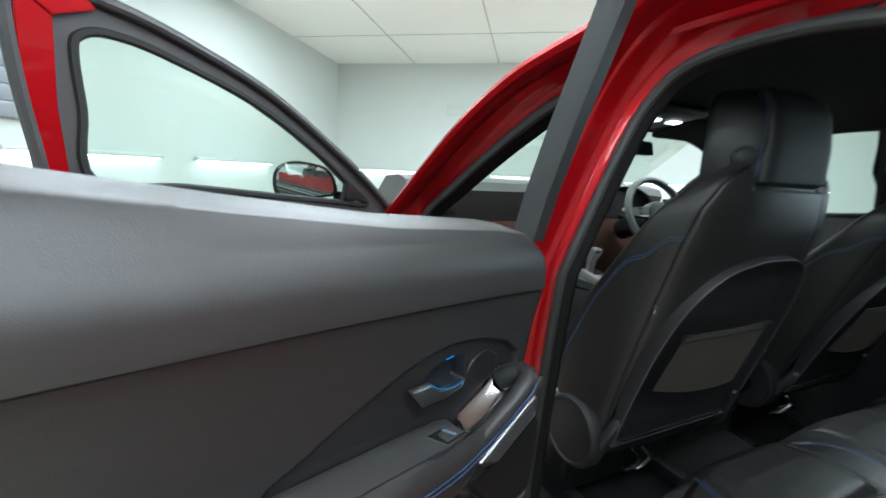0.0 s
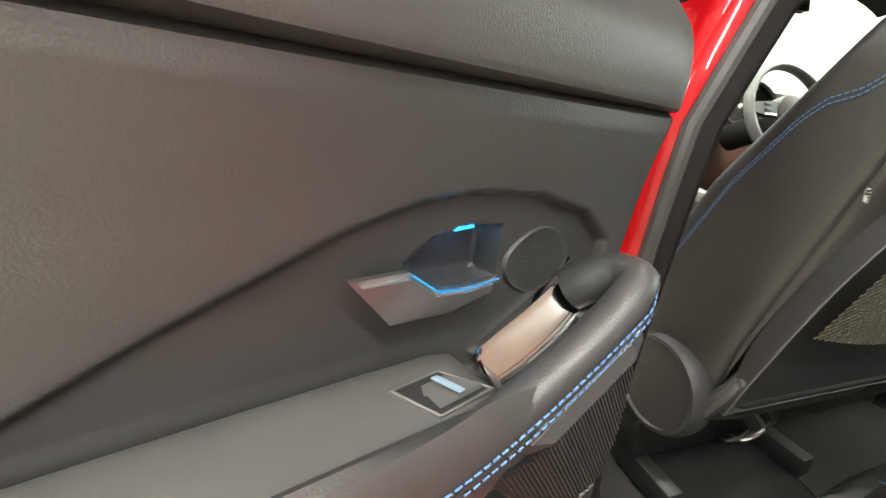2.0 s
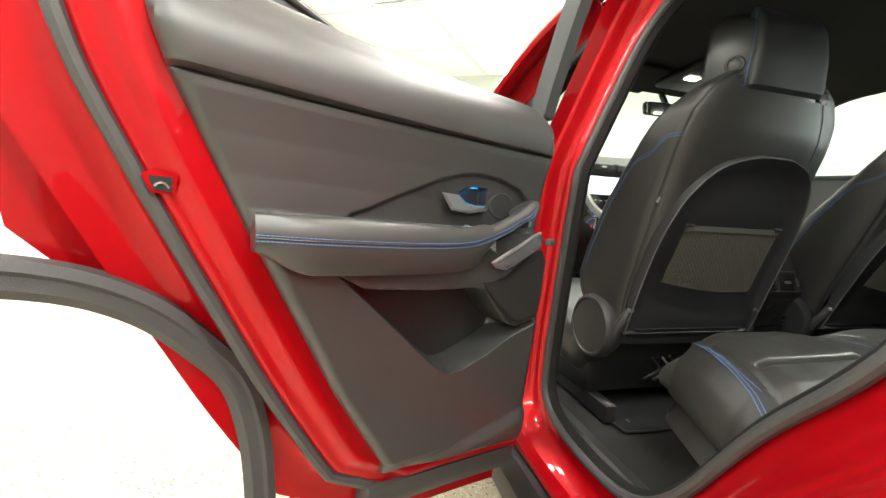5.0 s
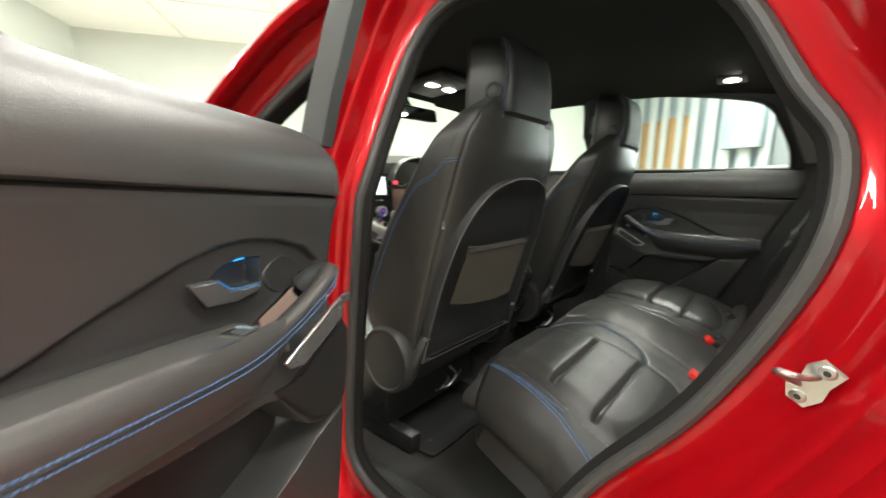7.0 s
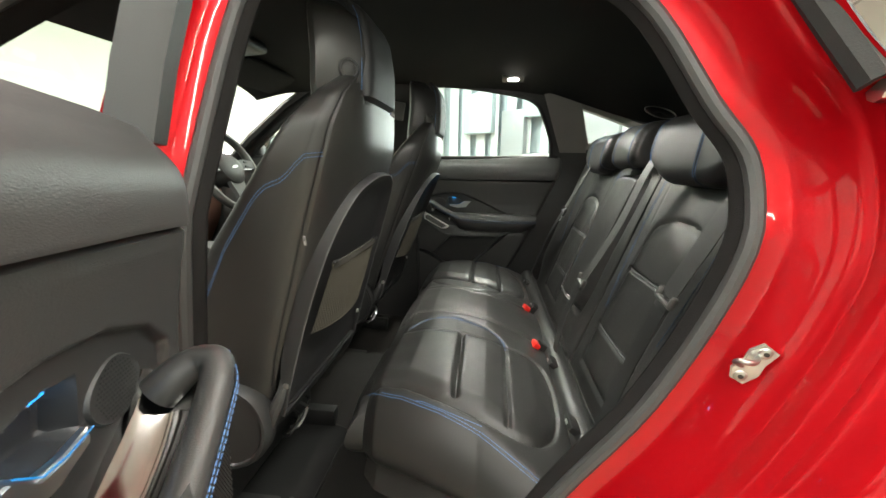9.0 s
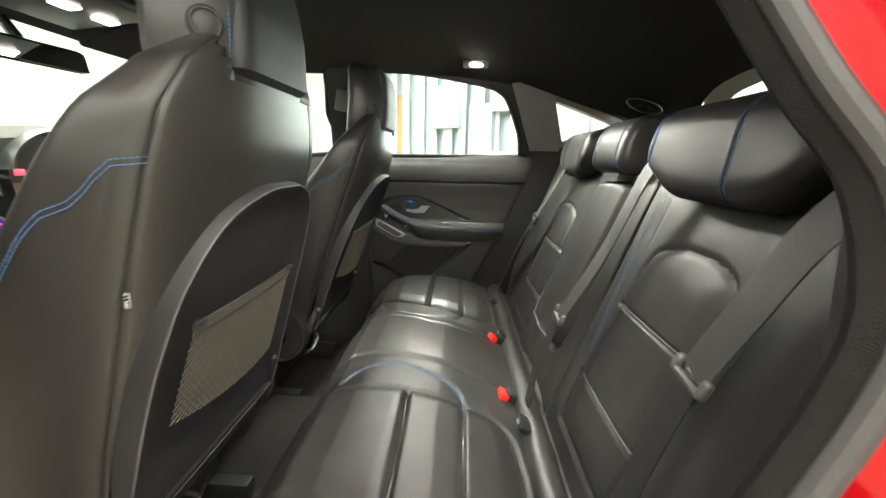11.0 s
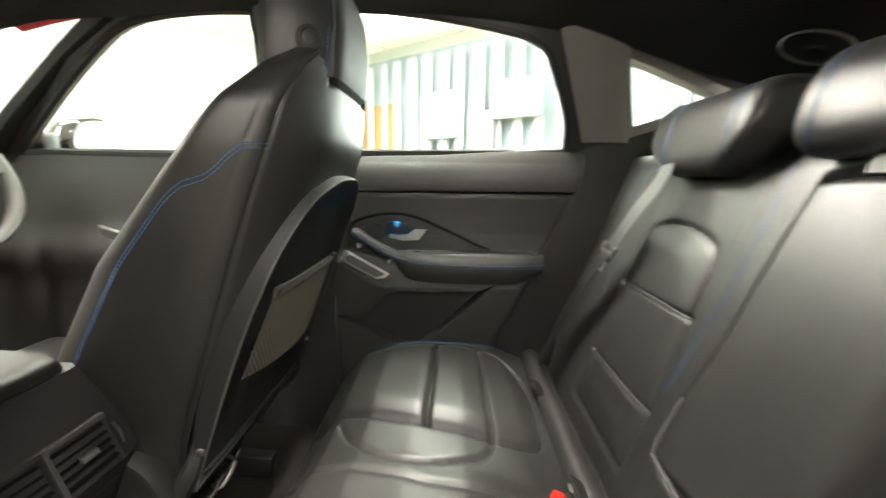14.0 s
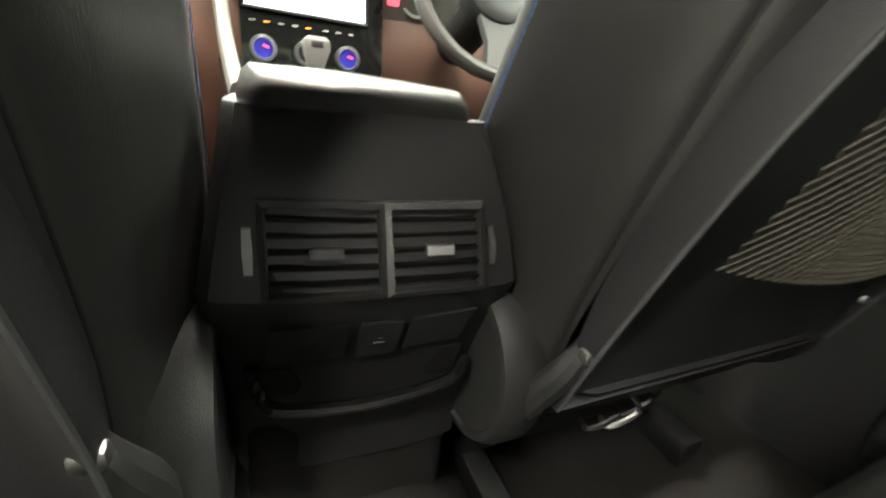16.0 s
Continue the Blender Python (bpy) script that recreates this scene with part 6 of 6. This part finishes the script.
part("footwell_cover", box(0.40, 0.02, 0.10, 0.01, 2, at=pose(0.36, 1.16, 0.72, -30)), ORANGE_BROWN, dash)

# ---------------------------------------------------------------- steering wheel
wheel_thing = thing("steering_wheel", "black leather steering wheel with multifunction spokes", "steering wheel", at=pose(0.432, 0.80, 1.140, -25, 0, 0))
R = 0.182
part("rim", sweep([(R * math.cos(a), 0, R * 0.98 * math.sin(a)) for a in [6.2832 * i / 60 for i in range(60)]], circle(0.0155, 10, 1.0, 1.15), up=(0, 1, 0), closed=True), RIMHIDE, wheel_thing, "leather-covered steering wheel rim")
part("hub", loft([[(r * 0.078 * math.cos(a), -n, r * 0.070 * math.sin(a)) for a in [6.2832 * i / 32 for i in range(32)]] for r, n in ((1.0, -0.03), (1.0, 0.005), (0.95, 0.018), (0.8, 0.026), (0.4, 0.030), (0.05, 0.030))]), PLASTIC, wheel_thing, "rounded airbag hub")
part("emblem", plate([(-0.022, -0.004), (-0.006, 0.006), (0.020, 0.008), (0.022, 0.0), (0.0, -0.006)], 0.002, 0.0, lambda a, b, c: (a, -0.031 - c, b)), STEEL, wheel_thing, "plain silver emblem")
for s in (-1, 1):
    sp = part("spoke", loft([[(s * x, y, z + h) for y, h in ((-0.012, -w), (-0.016, w), (0.006, w), (0.006, -w))] for x, y, z, w in ((0.06, 0, 0.012, 0.024), (0.10, 0, 0.016, 0.024), (0.14, 0, 0.016, 0.020), (0.178, 0, 0.018, 0.016))]), GREY_DARK, wheel_thing, "grey spoke with buttons")
    part("inlay", box(0.052, 0.005, 0.006, 0.002, 2, at=pose(s * 0.112, -0.016, -0.006)), CHROME, sp, "satin metal spoke inlay")
    for k in range(2):
        part("button", box(0.030, 0.006, 0.010, 0.003, 2, at=pose(s * 0.118, -0.017, 0.028 - 0.020 * k)), DARK, sp)
part("lower_spoke", loft([[(x - w, -0.012, z), (x + w, -0.012, z), (x + w, 0.006, z), (x - w, 0.006, z)] for x, z, w in ((0, -0.05, 0.05), (0, -0.11, 0.035), (0, -0.178, 0.045))]), GREY_DARK, wheel_thing)
part("column", tube([(0, 0.0, 0), (0, 0.22, 0)], 0.05, 14, up=(1, 0, 0)), DARK, wheel_thing)
for s in (-1, 1):
    part("stalk", tube([(s * 0.04, 0.06, 0.02), (s * 0.15, 0.05, 0.05)], 0.009, 8, up=(0, 1, 0)), PALE, wheel_thing)

# ---------------------------------------------------------------- front doors and mirrors
FH, FA = (-0.87, 0.93), radians(35)


def FD(u, z, n=0.0):
    return Vector((FH[0] - math.cos(FA) * u + math.sin(FA) * n, FH[1] - math.sin(FA) * u - math.cos(FA) * n, z))


fdoor = thing("front_door", "open front car door with black window frame", "car door")
F_OUT = [(p.x, p.y) for p in smooth_path([(-0.11, 1.135, 0), (0.02, 1.235, 0), (0.173, 1.335, 0), (0.413, 1.466, 0), (0.626, 1.537, 0), (0.77, 1.565, 0), (0.875, 1.560, 0), (0.898, 1.53, 0), (0.892, 1.40, 0), (0.875, 1.25, 0), (0.88, 1.19, 0)], 5)]
F_IN = [(p.x, p.y) for p in smooth_path([(0.05, 1.165, 0), (0.13, 1.228, 0), (0.264, 1.322, 0), (0.462, 1.426, 0), (0.665, 1.487, 0), (0.76, 1.499, 0), (0.802, 1.485, 0), (0.813, 1.455, 0), (0.809, 1.36, 0), (0.802, 1.235, 0), (0.635, 1.222, 0), (0.42, 1.200, 0), (0.2, 1.178, 0)], 5, closed=True)]
part("window_frame", holed(F_OUT + [(0.88, 1.16), (-0.11, 1.10)], [F_IN], lambda a, b, c: FD(a, b, c - 0.02), 0.03), GREY_DARK, fdoor, "matt dark window frame")
part("frame_seal", sweep([FD(a, b, 0.018) for a, b in [(0.055 + (p[0]) * 0.0 + p[0] * 0.985 - 0.045, p[1] - 0.018) for p in F_OUT]], circle(0.010, 8), up=FD(0, 0, 1) - FD(0, 0, 0)), SEAL, fdoor, "black door seal")
part("red_edge", plate([(0.840, 1.50), (0.885, 1.535), (0.888, 1.40), (0.872, 1.20), (0.838, 1.20), (0.846, 1.36)], 0.012, 0.002, lambda a, b, c: FD(a, b, 0.012 + c)), PAINT, fdoor, "glossy red door edge")
part("red_corner", plate([(0.885, 1.537), (0.84, 1.503), (0.78, 1.53), (0.79, 1.548), (0.87, 1.552)], 0.012, 0.002, lambda a, b, c: FD(a, b, 0.012 + c)), PAINT, fdoor)
part("glass", holed(F_IN, [], lambda a, b, c: FD(a, b, -0.01)), GLASS, fdoor, "pale green clear door glass")
part("glass_rim", sweep([FD(a, b, 0.008) for a, b in F_IN], circle(0.009, 6), up=FD(0, 0, 1) - FD(0, 0, 0), closed=True), RUBBER, fdoor)
part("door_panel", plate([(-0.10, 1.12), (0.2, 1.172), (0.6, 1.215), (0.84, 1.235), (0.86, 1.0), (0.84, 0.60), (0.80, 0.48), (0.0, 0.46), (-0.06, 0.6)], 0.06, 0.01, lambda a, b, c: FD(a, b, c - 0.05)), SOFT, fdoor, "dark inner door panel")
part("door_skin", plate([(-0.12, 1.10), (0.85, 1.20), (0.88, 1.0), (0.86, 0.56), (0.82, 0.44), (0.0, 0.42), (-0.08, 0.6)], 0.03, 0.01, lambda a, b, c: FD(a, b, c - 0.10)), PAINT, fdoor)
part("mirror_foot", plate([(0.05, 1.17), (0.17, 1.185), (0.155, 1.245)], 0.02, 0.003, lambda a, b, c: FD(a, b, 0.0 + c)), DARK, fdoor, "black triangular mirror foot")


def door_mirror(P, parent, s, uc, zc, nc):
    prof = [(p.x, p.y) for p in smooth_path([(-0.095, -0.035, 0), (-0.07, 0.035, 0), (0.0, 0.058, 0), (0.07, 0.055, 0), (0.105, 0.02, 0), (0.105, -0.04, 0), (0.07, -0.060, 0), (-0.05, -0.055, 0)], 4, closed=True)]
    m = part("mirror", loft([[P(uc + a * k, zc + b * k, nc - n) for a, b in prof] for k, n in ((0.92, -0.004), (1.0, 0.0), (1.03, 0.03), (0.95, 0.07), (0.7, 0.10), (0.3, 0.115))]), GLOSS, parent, "gloss black door mirror housing")
    part("mirror_glass", holed([(a * 0.88, b * 0.86) for a, b in prof], [], lambda a, b, c: P(uc + a, zc + b, nc + 0.007)), MIRROR, m, "reflecting mirror glass")
    part("mirror_arm", loft([[P(u, z + d, nc - n2 + e) for d, e in ((-0.015, -0.015), (0.015, -0.015), (0.015, 0.015), (-0.015, 0.015))] for u, z, n2 in ((uc - 0.08, zc - 0.045, 0.05), (uc - 0.15, zc - 0.06, 0.03))]), DARK, m)
    return m


def FM(u, z, n):
    """Mirror space on the open front door: it looks to the rear of the car, swung with the door."""
    du, dn = u - 0.185, n + 0.13
    return FD(0.185 + 0.67 * du + 0.74 * dn, z, -0.13 + 0.67 * dn - 0.74 * du)


door_mirror(FM, fdoor, -1, 0.185, 1.238, -0.13)
rdoor = thing("front_door", "closed driver's door with black trim and mirror", "car door")
part("door_trim", surf(lambda u, v: (0.745 - 0.02 * math.sin(v * 3.14) - 0.03 * math.exp(-((lerp(0.5, 1.2, v) - 0.92) / 0.05) ** 2), lerp(0.22, 1.02, u), lerp(0.5, 1.208, v)), 20, 40, thick=0.01), SOFT, rdoor, "dark soft door trim")
part("inner_handle", plate([(0.35, 1.015), (0.42, 1.01), (0.42, 1.0), (0.35, 0.99)], 0.01, 0.003, lambda a, b, c: (0.722 - c, a, b)), CHROME, rdoor)
part("pull_trim", plate([(0.56, 0.98), (0.66, 1.01), (0.66, 0.985), (0.57, 0.95)], 0.01, 0.003, lambda a, b, c: (0.70 - c, a, b)), CHROME, rdoor)
door_mirror(lambda u, z, n: Vector((0.73 + u, 0.86 - n, z)), rdoor, 1, 0.22, 1.258, 0.0)
part("mirror_foot", box(0.05, 0.05, 0.07, 0.01, 2, at=pose(0.78, 0.86, 1.22)), DARK, rdoor)

imirror = thing("rear_view_mirror", "black frameless rear-view mirror under the windscreen top", "mirror")
part("housing", box(0.24, 0.03, 0.055, 0.014, 3, at=pose(0.02, 0.66, 1.415, -12, 0, -6)), GLOSS, imirror)
part("mirror_glass", box(0.225, 0.003, 0.046, 0.001, 1, at=pose(0.018, 0.643, 1.412, -12, 0, -6)), MIRROR, imirror)
part("stem", tube([(0.02, 0.67, 1.42), (0.02, 0.72, 1.49)], 0.012, 8), DARK, imirror)
ocon = thing("overhead_console", "dark overhead console with map lights", "console")
part("body", box(0.20, 0.22, 0.03, 0.012, 3, at=pose(0.0, 0.52, 1.508, -6)), DARK, ocon)
for s in (-1, 1):
    part("map_light", box(0.05, 0.03, 0.006, 0.003, 2, at=pose(s * 0.05, 0.50, 1.491, -6)), MAPLAMP, ocon, "glowing white map light")
    bulb = bpy.data.lights.new("map_light_glow", "SPOT")
    bulb.energy, bulb.spot_size, bulb.spot_blend, bulb.shadow_soft_size, bulb.color = 8.0, radians(130), 0.8, 0.03, (1.0, 0.93, 0.86)
    new("map_light_glow", bulb).matrix_world = look((s * 0.05, 0.495, 1.480), (s * 0.22, 0.40, 0.80))
for s in (-1, 1):
    v = thing("sun_visor", "dark fabric sun visor folded against the headliner", "sun visor", "sun visors")
    part("flap", box(0.40, 0.16, 0.018, 0.008, 3, at=pose(s * 0.34, 0.58, 1.488, -16)), LINER, v)
